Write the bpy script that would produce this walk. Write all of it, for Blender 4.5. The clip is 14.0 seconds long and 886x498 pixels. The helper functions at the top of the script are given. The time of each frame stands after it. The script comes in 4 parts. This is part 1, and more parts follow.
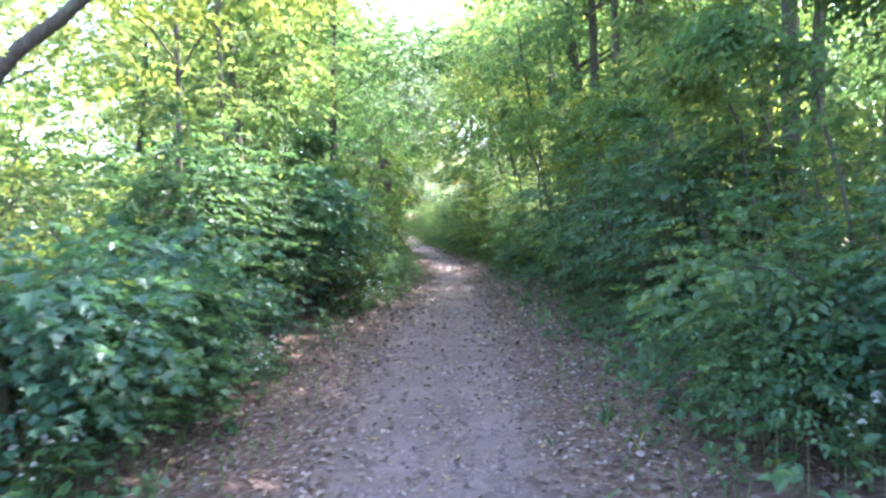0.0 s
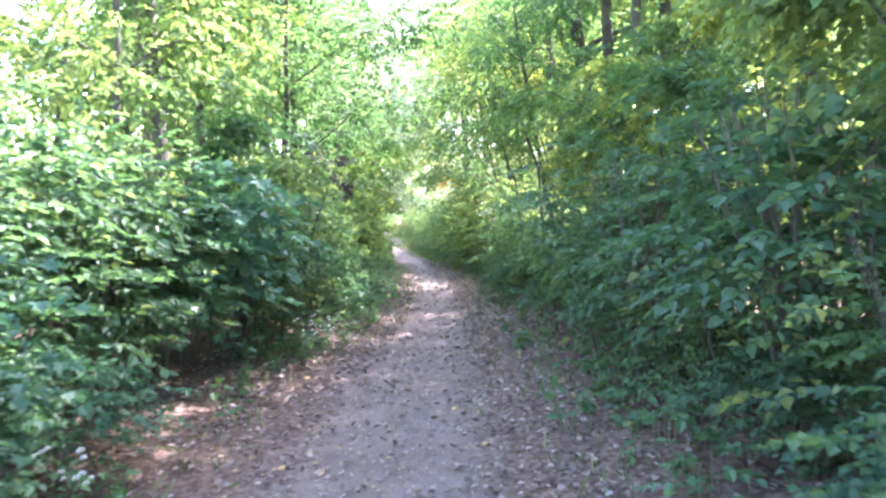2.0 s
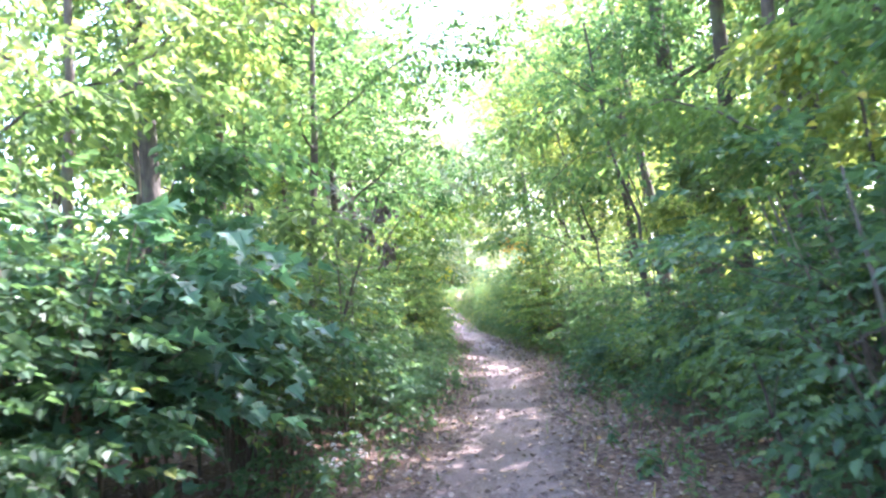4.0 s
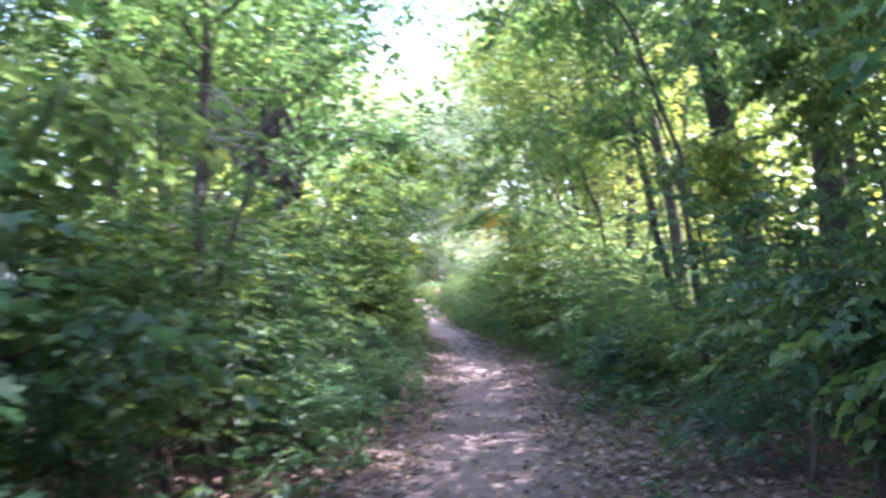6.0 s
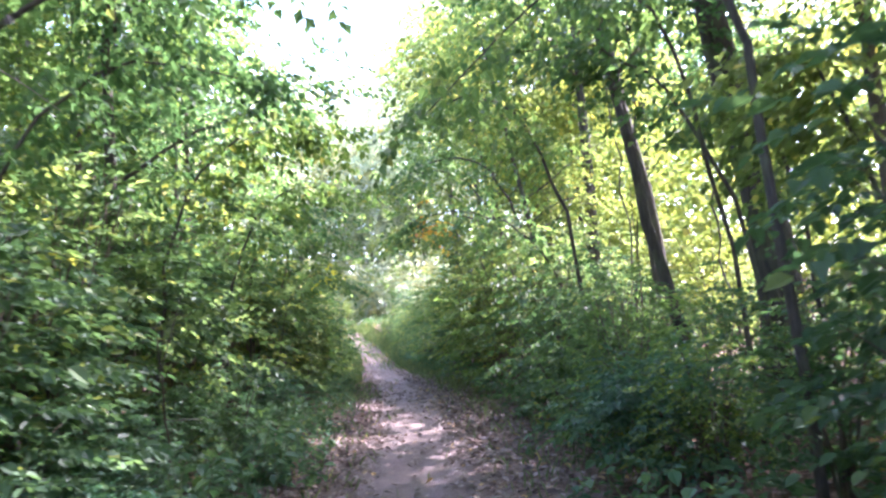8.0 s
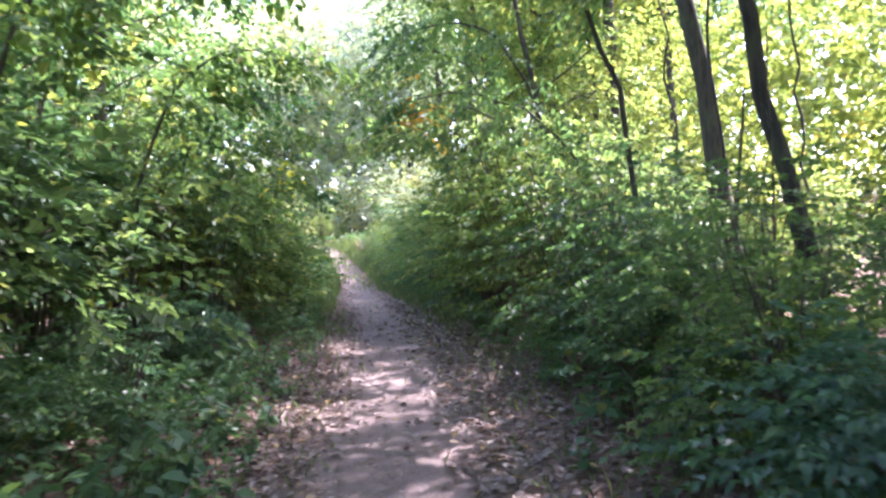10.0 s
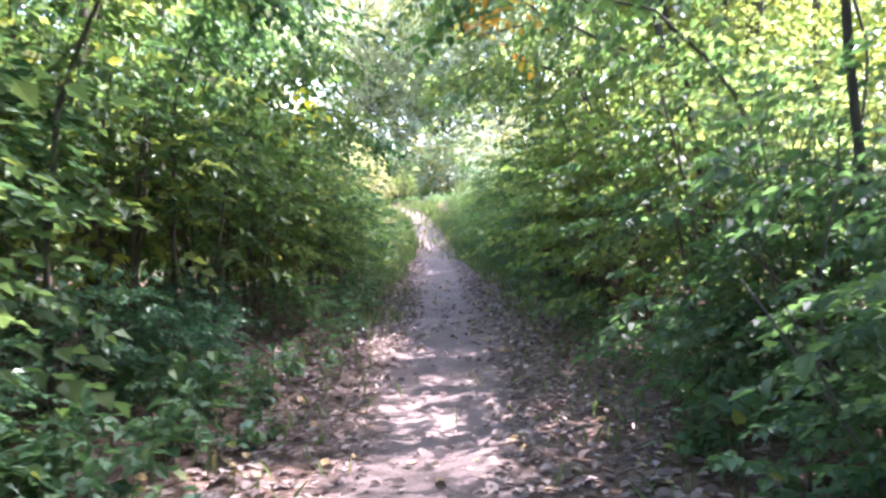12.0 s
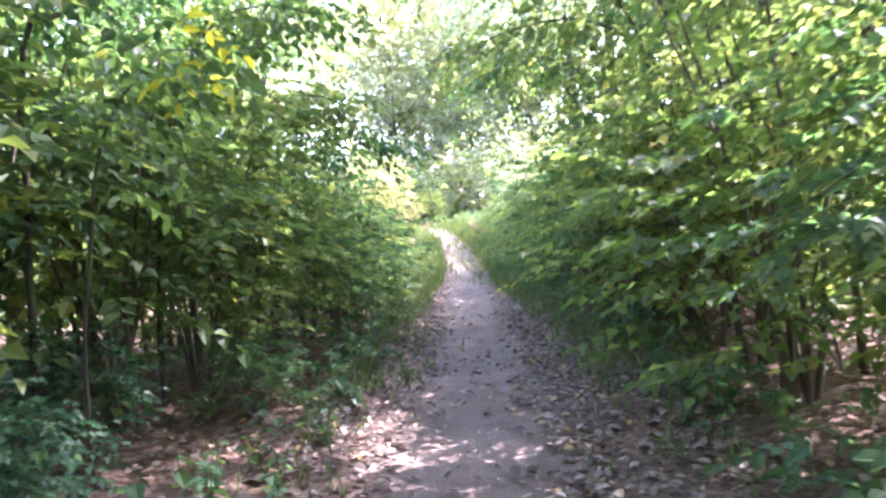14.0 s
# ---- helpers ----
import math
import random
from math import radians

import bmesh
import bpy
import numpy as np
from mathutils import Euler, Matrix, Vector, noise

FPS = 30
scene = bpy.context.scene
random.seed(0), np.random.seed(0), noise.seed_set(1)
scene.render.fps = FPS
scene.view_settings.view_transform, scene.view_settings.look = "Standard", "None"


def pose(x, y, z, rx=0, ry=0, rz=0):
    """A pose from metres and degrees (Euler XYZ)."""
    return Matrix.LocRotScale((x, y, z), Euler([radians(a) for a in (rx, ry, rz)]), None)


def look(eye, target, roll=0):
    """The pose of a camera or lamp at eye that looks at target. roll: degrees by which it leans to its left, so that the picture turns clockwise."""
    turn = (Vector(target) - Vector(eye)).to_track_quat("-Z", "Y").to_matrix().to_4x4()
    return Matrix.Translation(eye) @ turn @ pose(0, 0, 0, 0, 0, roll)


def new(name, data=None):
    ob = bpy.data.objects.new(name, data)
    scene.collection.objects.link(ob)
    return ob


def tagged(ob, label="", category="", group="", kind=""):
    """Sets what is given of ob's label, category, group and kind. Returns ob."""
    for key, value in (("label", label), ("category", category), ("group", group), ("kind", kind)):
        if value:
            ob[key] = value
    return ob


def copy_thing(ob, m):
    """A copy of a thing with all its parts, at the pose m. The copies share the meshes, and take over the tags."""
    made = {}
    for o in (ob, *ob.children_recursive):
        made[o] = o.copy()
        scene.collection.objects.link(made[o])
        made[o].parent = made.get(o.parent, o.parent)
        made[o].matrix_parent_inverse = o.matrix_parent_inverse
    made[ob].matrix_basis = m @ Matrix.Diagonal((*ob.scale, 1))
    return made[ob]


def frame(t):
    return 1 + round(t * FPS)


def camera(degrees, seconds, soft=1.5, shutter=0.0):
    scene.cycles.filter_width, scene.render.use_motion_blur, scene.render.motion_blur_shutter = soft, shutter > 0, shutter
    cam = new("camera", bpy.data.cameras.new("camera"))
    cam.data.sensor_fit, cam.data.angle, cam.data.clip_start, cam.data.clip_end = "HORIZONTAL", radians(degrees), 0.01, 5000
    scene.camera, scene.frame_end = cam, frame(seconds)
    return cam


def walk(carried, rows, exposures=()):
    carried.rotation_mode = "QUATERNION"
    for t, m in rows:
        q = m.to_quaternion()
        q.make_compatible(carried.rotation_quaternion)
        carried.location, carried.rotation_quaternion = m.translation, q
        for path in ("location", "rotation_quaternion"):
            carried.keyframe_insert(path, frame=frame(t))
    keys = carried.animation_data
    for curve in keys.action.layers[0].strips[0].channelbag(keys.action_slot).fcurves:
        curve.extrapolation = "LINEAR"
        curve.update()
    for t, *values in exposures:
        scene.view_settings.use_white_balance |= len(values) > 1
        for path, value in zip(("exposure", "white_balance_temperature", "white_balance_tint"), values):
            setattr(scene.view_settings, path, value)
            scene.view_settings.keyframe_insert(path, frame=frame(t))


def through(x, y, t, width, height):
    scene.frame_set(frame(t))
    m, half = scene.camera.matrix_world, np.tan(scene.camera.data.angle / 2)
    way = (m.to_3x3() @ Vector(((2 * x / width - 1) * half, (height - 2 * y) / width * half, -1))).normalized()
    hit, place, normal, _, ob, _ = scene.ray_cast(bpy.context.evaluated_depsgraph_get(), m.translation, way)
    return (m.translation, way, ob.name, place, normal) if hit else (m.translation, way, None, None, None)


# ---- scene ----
cam = camera(57.7, 14.0, soft=2.45, shutter=0.5)
PATH = [
    (0, (0.047, 0.074, 1.556), (-0.003, 2.071, 1.471), -2.3),
    (0.5, (0.081, 0.94, 1.574), (0.062, 2.937, 1.477), -2.3),
    (1, (0.166, 1.756, 1.601), (0.104, 3.752, 1.491), -2.2),
    (1.5, (0.213, 2.586, 1.62), (0.142, 4.583, 1.526), -2.4),
    (2, (0.3, 3.38, 1.631), (0.259, 5.378, 1.558), -2.4),
    (2.5, (0.244, 4.18, 1.624), (0.213, 6.179, 1.565), -2.5),
    (3, (0.221, 4.925, 1.594), (0.156, 6.924, 1.564), -2.8),
    (3.5, (0.116, 5.725, 1.611), (-0.024, 7.719, 1.669), -3.5),
    (3.7, (0.081, 6.034, 1.622), (-0.079, 8.026, 1.709), -4.0),
    (5.8, (0.056, 9.624, 1.328), (-0.199, 11.601, 1.493), -3.5),
    (6, (0.076, 10.026, 1.325), (-0.064, 12.018, 1.437), -3.6),
    (6.5, (0.115, 10.894, 1.318), (0.071, 12.891, 1.42), -4.6),
    (7, (0.12, 11.716, 1.332), (0.036, 13.712, 1.416), -5.5),
    (7.2, (0.161, 12.067, 1.306), (0.122, 14.057, 1.505), -5.6),
    (9.3, (0.072, 15.312, 1.179), (0.092, 17.307, 1.312), -5.0),
    (9.5, (0.06, 15.613, 1.213), (0.065, 17.613, 1.245), -4.4),
    (10, (0.034, 16.381, 1.282), (0.058, 18.381, 1.266), -4.3),
    (10.5, (0.098, 17.101, 1.309), (0.116, 19.1, 1.226), -3.9),
    (11, (0.09, 17.798, 1.332), (0.066, 19.793, 1.192), -3.2),
    (11.5, (0.146, 18.483, 1.368), (-0.013, 20.476, 1.3), -2.5),
    (12, (0.15, 19.135, 1.309), (-0.056, 21.122, 1.213), -2.6),
    (12.5, (0.154, 19.865, 1.285), (-0.066, 21.846, 1.132), -3.4),
    (13, (0.05, 20.575, 1.29), (-0.222, 22.555, 1.214), -5.5),
    (13.5, (-0.004, 21.275, 1.275), (-0.261, 23.259, 1.262), -4.2),
    (14, (-0.069, 21.942, 1.253), (-0.355, 23.921, 1.213), -4.7),
]
walk(cam, [(t, look(eye, target, roll)) for t, eye, target, roll in PATH],
     exposures=[(0, 3.85, 5750, 20), (1.5, 4.3, 5750, 24), (3.7, 4.4, 5750, 27), (5.8, 3.65, 5600, 32), (7.2, 3.8, 5650, 35), (9.3, 3.3, 5800, 33), (11, 3.6, 5750, 31), (12.7, 3.85, 5750, 31), (14, 4.05, 5800, 33)])

# ---- sky and sun ----
SUN_AZ, SUN_EL = 54.0, 52.0  # degrees to the right of the way ahead; above the horizon
world = bpy.data.worlds.new("world")
scene.world = world
world.use_nodes = True
wt = world.node_tree
sky = wt.nodes.new("ShaderNodeTexSky")
sky.sky_type, sky.sun_disc = "NISHITA", False
sky.sun_elevation, sky.sun_rotation = radians(SUN_EL), radians(SUN_AZ)
sky.air_density, sky.dust_density = 1.0, 2.0
wt.links.new(sky.outputs[0], wt.nodes["Background"].inputs[0])
wt.nodes["Background"].inputs[1].default_value = 0.15
sun_data = bpy.data.lights.new("sun", "SUN")
sun_data.energy, sun_data.angle, sun_data.color = 3.3, radians(0.6), (1.0, 0.95, 0.88)
sun = new("sun", sun_data)
sun_way = Vector((math.sin(radians(SUN_AZ)) * math.cos(radians(SUN_EL)), math.cos(radians(SUN_AZ)) * math.cos(radians(SUN_EL)), math.sin(radians(SUN_EL))))
sun.matrix_world = look(sun_way * 60, (0, 0, 0))

# ---- materials ----
def material(name):
    m = bpy.data.materials.new(name)
    m.use_nodes = True
    t = m.node_tree
    return m, t, t.nodes["Principled BSDF"], t.nodes["Material Output"]


def node(t, kind, **values):
    n = t.nodes.new(kind)
    for key, value in values.items():
        n.inputs[key.replace("_", " ")].default_value = value
    return n


def ramp(t, source, *stops):
    n = t.nodes.new("ShaderNodeValToRGB")
    e = n.color_ramp.elements
    while len(e) < len(stops):
        e.new(0.5)
    for k, (at, colour) in enumerate(stops):
        e[k].position, e[k].color = at, (*colour, 1)
    t.links.new(source, n.inputs[0])
    return n.outputs[0]


def mix(t, factor, a, b, blend="MIX"):
    n = t.nodes.new("ShaderNodeMix")
    n.data_type, n.blend_type = "RGBA", blend
    for socket, value in ((0, factor), (6, a), (7, b)):
        if isinstance(value, bpy.types.NodeSocket):
            t.links.new(value, n.inputs[socket])
        else:
            n.inputs[socket].default_value = value if socket == 0 else (*value, 1)
    return n.outputs[2]


def bump(t, shader, height, strength, distance):
    b = node(t, "ShaderNodeBump", Strength=strength, Distance=distance)
    t.links.new(height, b.inputs["Height"])
    t.links.new(b.outputs[0], shader.inputs["Normal"])


def leaf_material(name, dark, light, old=None, through=0.45, rough=0.5, share=0.035):
    """Green leaves: each leaf its own tone, light shining through, some yellowed."""
    m, t, p, out = material(name)
    geo, info = t.nodes.new("ShaderNodeNewGeometry"), t.nodes.new("ShaderNodeObjectInfo")
    place = t.nodes.new("ShaderNodeTexCoord")
    colour = ramp(t, geo.outputs["Random Per Island"], (0.0, dark), (1.0 - share - 0.02, light), (1.0 - share * 0.5, old or light))
    tone = ramp(t, info.outputs["Random"], (0.0, (0.66, 0.78, 0.84)), (0.5, (1, 1, 1)), (1.0, (1.4, 1.2, 0.78)))
    colour = mix(t, 1.0, colour, tone, "MULTIPLY")
    blotch = node(t, "ShaderNodeTexNoise", Scale=38.0, Detail=4.0)
    t.links.new(place.outputs["Object"], blotch.inputs["Vector"])
    colour = mix(t, 0.35, colour, ramp(t, blotch.outputs[0], (0.3, (0.6, 0.62, 0.5)), (0.7, (1.2, 1.15, 1.0))), "MULTIPLY")
    t.links.new(colour, p.inputs["Base Color"])
    p.inputs["Roughness"].default_value = rough
    p.inputs["Specular IOR Level"].default_value = 0.36
    bump(t, p, blotch.outputs[0], 0.3, 0.004)
    glow = t.nodes.new("ShaderNodeBsdfTranslucent")
    t.links.new(mix(t, 1.0, colour, (1.6, 1.65, 1.05), "MULTIPLY"), glow.inputs[0])
    both = node(t, "ShaderNodeMixShader", Fac=through)
    t.links.new(p.outputs[0], both.inputs[1])
    t.links.new(glow.outputs[0], both.inputs[2])
    t.links.new(both.outputs[0], out.inputs[0])
    return m


def bark_material(name, dark, light, scale=9.0):
    m, t, p, out = material(name)
    place = t.nodes.new("ShaderNodeTexCoord")
    stretch = node(t, "ShaderNodeMapping", Scale=(1.0, 1.0, 0.16))
    t.links.new(place.outputs["Object"], stretch.inputs[0])
    grain = node(t, "ShaderNodeTexNoise", Scale=scale * 3, Detail=8.0, Roughness=0.65)
    t.links.new(stretch.outputs[0], grain.inputs[0])
    patch = node(t, "ShaderNodeTexNoise", Scale=scale * 0.35, Detail=3.0)
    t.links.new(place.outputs["Object"], patch.inputs[0])
    colour = ramp(t, grain.outputs[0], (0.32, dark), (0.68, light))
    colour = mix(t, ramp(t, patch.outputs[0], (0.52, (0, 0, 0)), (0.68, (0.6, 0.6, 0.6))), colour, (0.11, 0.13, 0.06))
    t.links.new(colour, p.inputs["Base Color"])
    p.inputs["Roughness"].default_value = 0.9
    bump(t, p, grain.outputs[0], 0.8, 0.02)
    return m


def plain_leaf(name, stops, rough=0.75, through=0.15):
    m, t, p, out = material(name)
    geo, info = t.nodes.new("ShaderNodeNewGeometry"), t.nodes.new("ShaderNodeObjectInfo")
    place = t.nodes.new("ShaderNodeTexCoord")
    both = t.nodes.new("ShaderNodeMath")
    both.operation = "ADD"
    t.links.new(geo.outputs["Random Per Island"], both.inputs[0])
    t.links.new(info.outputs["Random"], both.inputs[1])
    wrap = t.nodes.new("ShaderNodeMath")
    wrap.operation = "FRACT"
    t.links.new(both.outputs[0], wrap.inputs[0])
    colour = ramp(t, wrap.outputs[0], *stops)
    fleck = node(t, "ShaderNodeTexNoise", Scale=60.0, Detail=5.0)
    t.links.new(place.outputs["Object"], fleck.inputs["Vector"])
    colour = mix(t, 0.6, colour, ramp(t, fleck.outputs[0], (0.3, (0.55, 0.52, 0.5)), (0.7, (1.25, 1.2, 1.15))), "MULTIPLY")
    t.links.new(colour, p.inputs["Base Color"])
    p.inputs["Roughness"].default_value = rough
    bump(t, p, fleck.outputs[0], 0.5, 0.004)
    glow = t.nodes.new("ShaderNodeBsdfTranslucent")
    t.links.new(colour, glow.inputs[0])
    blend = node(t, "ShaderNodeMixShader", Fac=through)
    t.links.new(p.outputs[0], blend.inputs[1])
    t.links.new(glow.outputs[0], blend.inputs[2])
    t.links.new(blend.outputs[0], out.inputs[0])
    return m


def ground_material():
    """Trodden greyish earth with litter and mould towards its edges; the trodden share is stored per vertex as 'trodden'."""
    m, t, p, out = material("woodland_earth")
    place = t.nodes.new("ShaderNodeTexCoord").outputs["Object"]
    trod = t.nodes.new("ShaderNodeAttribute")
    trod.attribute_name = "trodden"
    def noise_at(scale, detail=6.0, rough=0.6):
        n = node(t, "ShaderNodeTexNoise", Scale=scale, Detail=detail, Roughness=rough)
        t.links.new(place, n.inputs["Vector"])
        return n.outputs[0]
    fine, mid, wide = noise_at(55.0, 8.0, 0.7), noise_at(9.0), noise_at(1.3, 4.0)
    earth = ramp(t, fine, (0.25, (0.125, 0.09, 0.08)), (0.5, (0.2, 0.152, 0.138)), (0.75, (0.32, 0.255, 0.235)))
    earth = mix(t, 0.7, earth, ramp(t, wide, (0.3, (0.66, 0.63, 0.6)), (0.65, (1.18, 1.15, 1.12))), "MULTIPLY")
    cell = node(t, "ShaderNodeTexVoronoi", Scale=26.0, Randomness=1.0)
    t.links.new(place, cell.inputs["Vector"])
    mould = ramp(t, cell.outputs["Color"], (0.1, (0.075, 0.046, 0.034)), (0.5, (0.14, 0.092, 0.07)), (0.9, (0.23, 0.16, 0.125)))
    mould = mix(t, 0.6, mould, ramp(t, mid, (0.35, (0.6, 0.58, 0.55)), (0.65, (1.2, 1.15, 1.1))), "MULTIPLY")
    edge = t.nodes.new("ShaderNodeMath")
    edge.operation = "ADD"
    t.links.new(trod.outputs["Fac"], edge.inputs[0])
    sway = t.nodes.new("ShaderNodeMath")
    sway.operation = "MULTIPLY_ADD"
    t.links.new(mid, sway.inputs[0])
    sway.inputs[1].default_value, sway.inputs[2].default_value = 1.4, -0.7
    t.links.new(sway.outputs[0], edge.inputs[1])
    share = ramp(t, edge.outputs[0], (0.3, (0, 0, 0)), (0.75, (1, 1, 1)))
    t.links.new(mix(t, share, mould, earth), p.inputs["Base Color"])
    p.inputs["Roughness"].default_value = 0.95
    p.inputs["Specular IOR Level"].default_value = 0.2
    high = t.nodes.new("ShaderNodeMath")
    high.operation = "ADD"
    t.links.new(fine, high.inputs[0])
    t.links.new(mid, high.inputs[1])
    bump(t, p, high.outputs[0], 0.8, 0.03)
    return m


EARTH = ground_material()
LEAF_MID = leaf_material("shrub_leaf", (0.046, 0.092, 0.048), (0.095, 0.165, 0.075), (0.17, 0.2, 0.06))
LEAF_COOL = leaf_material("cool_leaf", (0.045, 0.1, 0.062), (0.095, 0.18, 0.1), (0.1, 0.17, 0.07), rough=0.36)
# lighter, yellower copy of the tree leaf: sun shining through is in the colour
LEAF_WARM = leaf_material("sun_toned_leaf", (0.095, 0.14, 0.055), (0.175, 0.225, 0.095), (0.34, 0.32, 0.11), through=0.66)
LEAF_TREE = leaf_material("tree_leaf", (0.058, 0.108, 0.045), (0.11, 0.185, 0.078), (0.22, 0.24, 0.09), through=0.56)
LEAF_AUTUMN = leaf_material("autumn_leaf", (0.4, 0.16, 0.03), (0.5, 0.36, 0.05), (0.2, 0.25, 0.05), through=0.5)
# bright yellow stands for green leaves in direct sun
LEAF_SUNLIT = leaf_material("sunlit_tone_leaf", (0.24, 0.28, 0.04), (0.42, 0.42, 0.06), (0.2, 0.25, 0.05), through=0.5)
# far leaves: the pale grey of haze and glare is put into the colour
LEAF_HAZED = leaf_material("hazed_leaf", (0.22, 0.25, 0.19), (0.38, 0.42, 0.33), (0.46, 0.47, 0.36), through=0.5, rough=0.5)
LEAF_HERB = leaf_material("herb_leaf", (0.05, 0.11, 0.052), (0.1, 0.18, 0.085), (0.2, 0.22, 0.06), through=0.4)
GRASS = leaf_material("grass_blade", (0.08, 0.125, 0.055), (0.14, 0.19, 0.1), (0.3, 0.28, 0.12), through=0.4)
DRY_LEAF = plain_leaf("dry_leaf", ((0.0, (0.085, 0.06, 0.05)), (0.3, (0.15, 0.11, 0.092)), (0.65, (0.22, 0.165, 0.142)), (0.92, (0.36, 0.29, 0.26)), (0.985, (0.4, 0.26, 0.1))))
DEAD_LEAF = plain_leaf("dead_leaf", ((0.0, (0.055, 0.042, 0.034)), (1.0, (0.15, 0.11, 0.088))))
PETAL = plain_leaf("white_petal", ((0.0, (0.7, 0.72, 0.68)), (1.0, (0.82, 0.82, 0.8))), rough=0.6, through=0.3)
BARK = bark_material("grey_bark", (0.035, 0.028, 0.021), (0.13, 0.104, 0.078))
BARK_DARK = bark_material("dark_bark", (0.025, 0.02, 0.016), (0.09, 0.072, 0.055))
DEAD_WOOD = bark_material("dead_wood", (0.12, 0.1, 0.08), (0.34, 0.3, 0.25), 20.0)
TWIG = bark_material("twig_bark", (0.05, 0.04, 0.028), (0.16, 0.12, 0.085), 25.0)
STALK = plain_leaf("green_stalk", ((0.0, (0.07, 0.12, 0.05)), (1.0, (0.14, 0.16, 0.07))), through=0.0)


# ---- shapes ----
def mesh_of(name, verts, faces, mat, smooth=False, wood=None):
    """One mesh; wood: verts, faces and material of the fine twigs that the leaves sit on."""
    me = bpy.data.meshes.new(name)
    v, f = np.asarray(verts, float).tolist(), faces.tolist()
    n, k = len(v), len(f)
    if wood:
        v, f = v + wood[0].tolist(), f + (wood[1] + n).tolist()
    me.from_pydata(v, [], f)
    me.materials.append(mat)
    if wood:
        me.materials.append(wood[2])
        me.polygons.foreach_set("material_index", [0] * k + [1] * (len(f) - k))
    if smooth:
        me.polygons.foreach_set("use_smooth", [True] * len(me.polygons))
    me.update()
    return me


def part(name, me, parent, label="", m=None):
    ob = new(name, me)
    ob.parent = parent
    if m is not None:
        ob.matrix_basis = m
    return tagged(ob, label)


def join(pieces):
    """Several (verts, faces) made one."""
    vs, fs, n = [], [], 0
    for v, f in pieces:
        vs.append(v)
        fs.append(np.asarray(f) + n)
        n += len(v)
    return np.vstack(vs), np.vstack(fs)


def tube(points, radii, sides=7, rough=0.0, rng=None):
    """A tapered limb along points."""
    pts, ring = np.asarray(points, float), np.linspace(0, 2 * np.pi, sides, endpoint=False)
    ahead = np.gradient(pts, axis=0)
    ahead /= np.linalg.norm(ahead, axis=1)[:, None] + 1e-9
    side = np.cross(ahead, (0.31, 0.93, 0.2))
    side /= np.linalg.norm(side, axis=1)[:, None] + 1e-9
    up = np.cross(side, ahead)
    r = np.asarray(radii, float)[:, None] * np.ones((1, sides))
    if rough and rng is not None:
        r = r * (1 + rng.normal(0, rough, r.shape))
    v = pts[:, None] + r[..., None] * (np.cos(ring)[None, :, None] * side[:, None] + np.sin(ring)[None, :, None] * up[:, None])
    n = len(pts)
    f = [(i * sides + k, i * sides + (k + 1) % sides, (i + 1) * sides + (k + 1) % sides, (i + 1) * sides + k) for i in range(n - 1) for k in range(sides)]
    return v.reshape(-1, 3), np.array(f)


OUTLINE_SMALL = (np.array([(0, 0), (0.3, 0.45), (0, 1), (-0.3, 0.45)]), np.array([(0, 1, 2), (0, 2, 3)]))


def leaves(base, way, normal, size, full=True, fold=0.35, droop=0.3, wide=1.0):
    """Leaf blades: n bases, n directions, n normals, n lengths. Folded along the midrib and drooping to the tip."""
    way = way / (np.linalg.norm(way, axis=1)[:, None] + 1e-9)
    side = np.cross(way, normal)
    side /= np.linalg.norm(side, axis=1)[:, None] + 1e-9
    up = np.cross(side, way)
    if full == "lobed":
        outline = np.array([(0, 0), (0.2, 0.1), (0.5, 0.3), (0.27, 0.42), (0.36, 0.7), (0.12, 0.66), (0, 1), (-0.12, 0.66), (-0.36, 0.7), (-0.27, 0.42), (-0.5, 0.3), (-0.2, 0.1)])
        faces = np.array([(0, 1, 2, 3, 4, 5, 6), (0, 6, 7, 8, 9, 10, 11)])
    elif full:
        outline = np.array([(0, 0), (0.25, 0.25), (0.26, 0.62), (0, 1), (-0.26, 0.62), (-0.25, 0.25)])
        faces = np.array([(0, 1, 2, 3), (0, 3, 4, 5)])
    else:
        outline, faces = OUTLINE_SMALL
    k = len(outline)
    x, y = outline[:, 0] * wide, outline[:, 1]
    lift = fold * np.abs(x) - droop * y * y
    v = base[:, None] + size[:, None, None] * (x[None, :, None] * side[:, None] + y[None, :, None] * way[:, None] + lift[None, :, None] * up[:, None])
    f = faces[None] + (np.arange(len(base)) * k)[:, None, None]
    return v.reshape(-1, 3), f.reshape(-1, faces.shape[1])


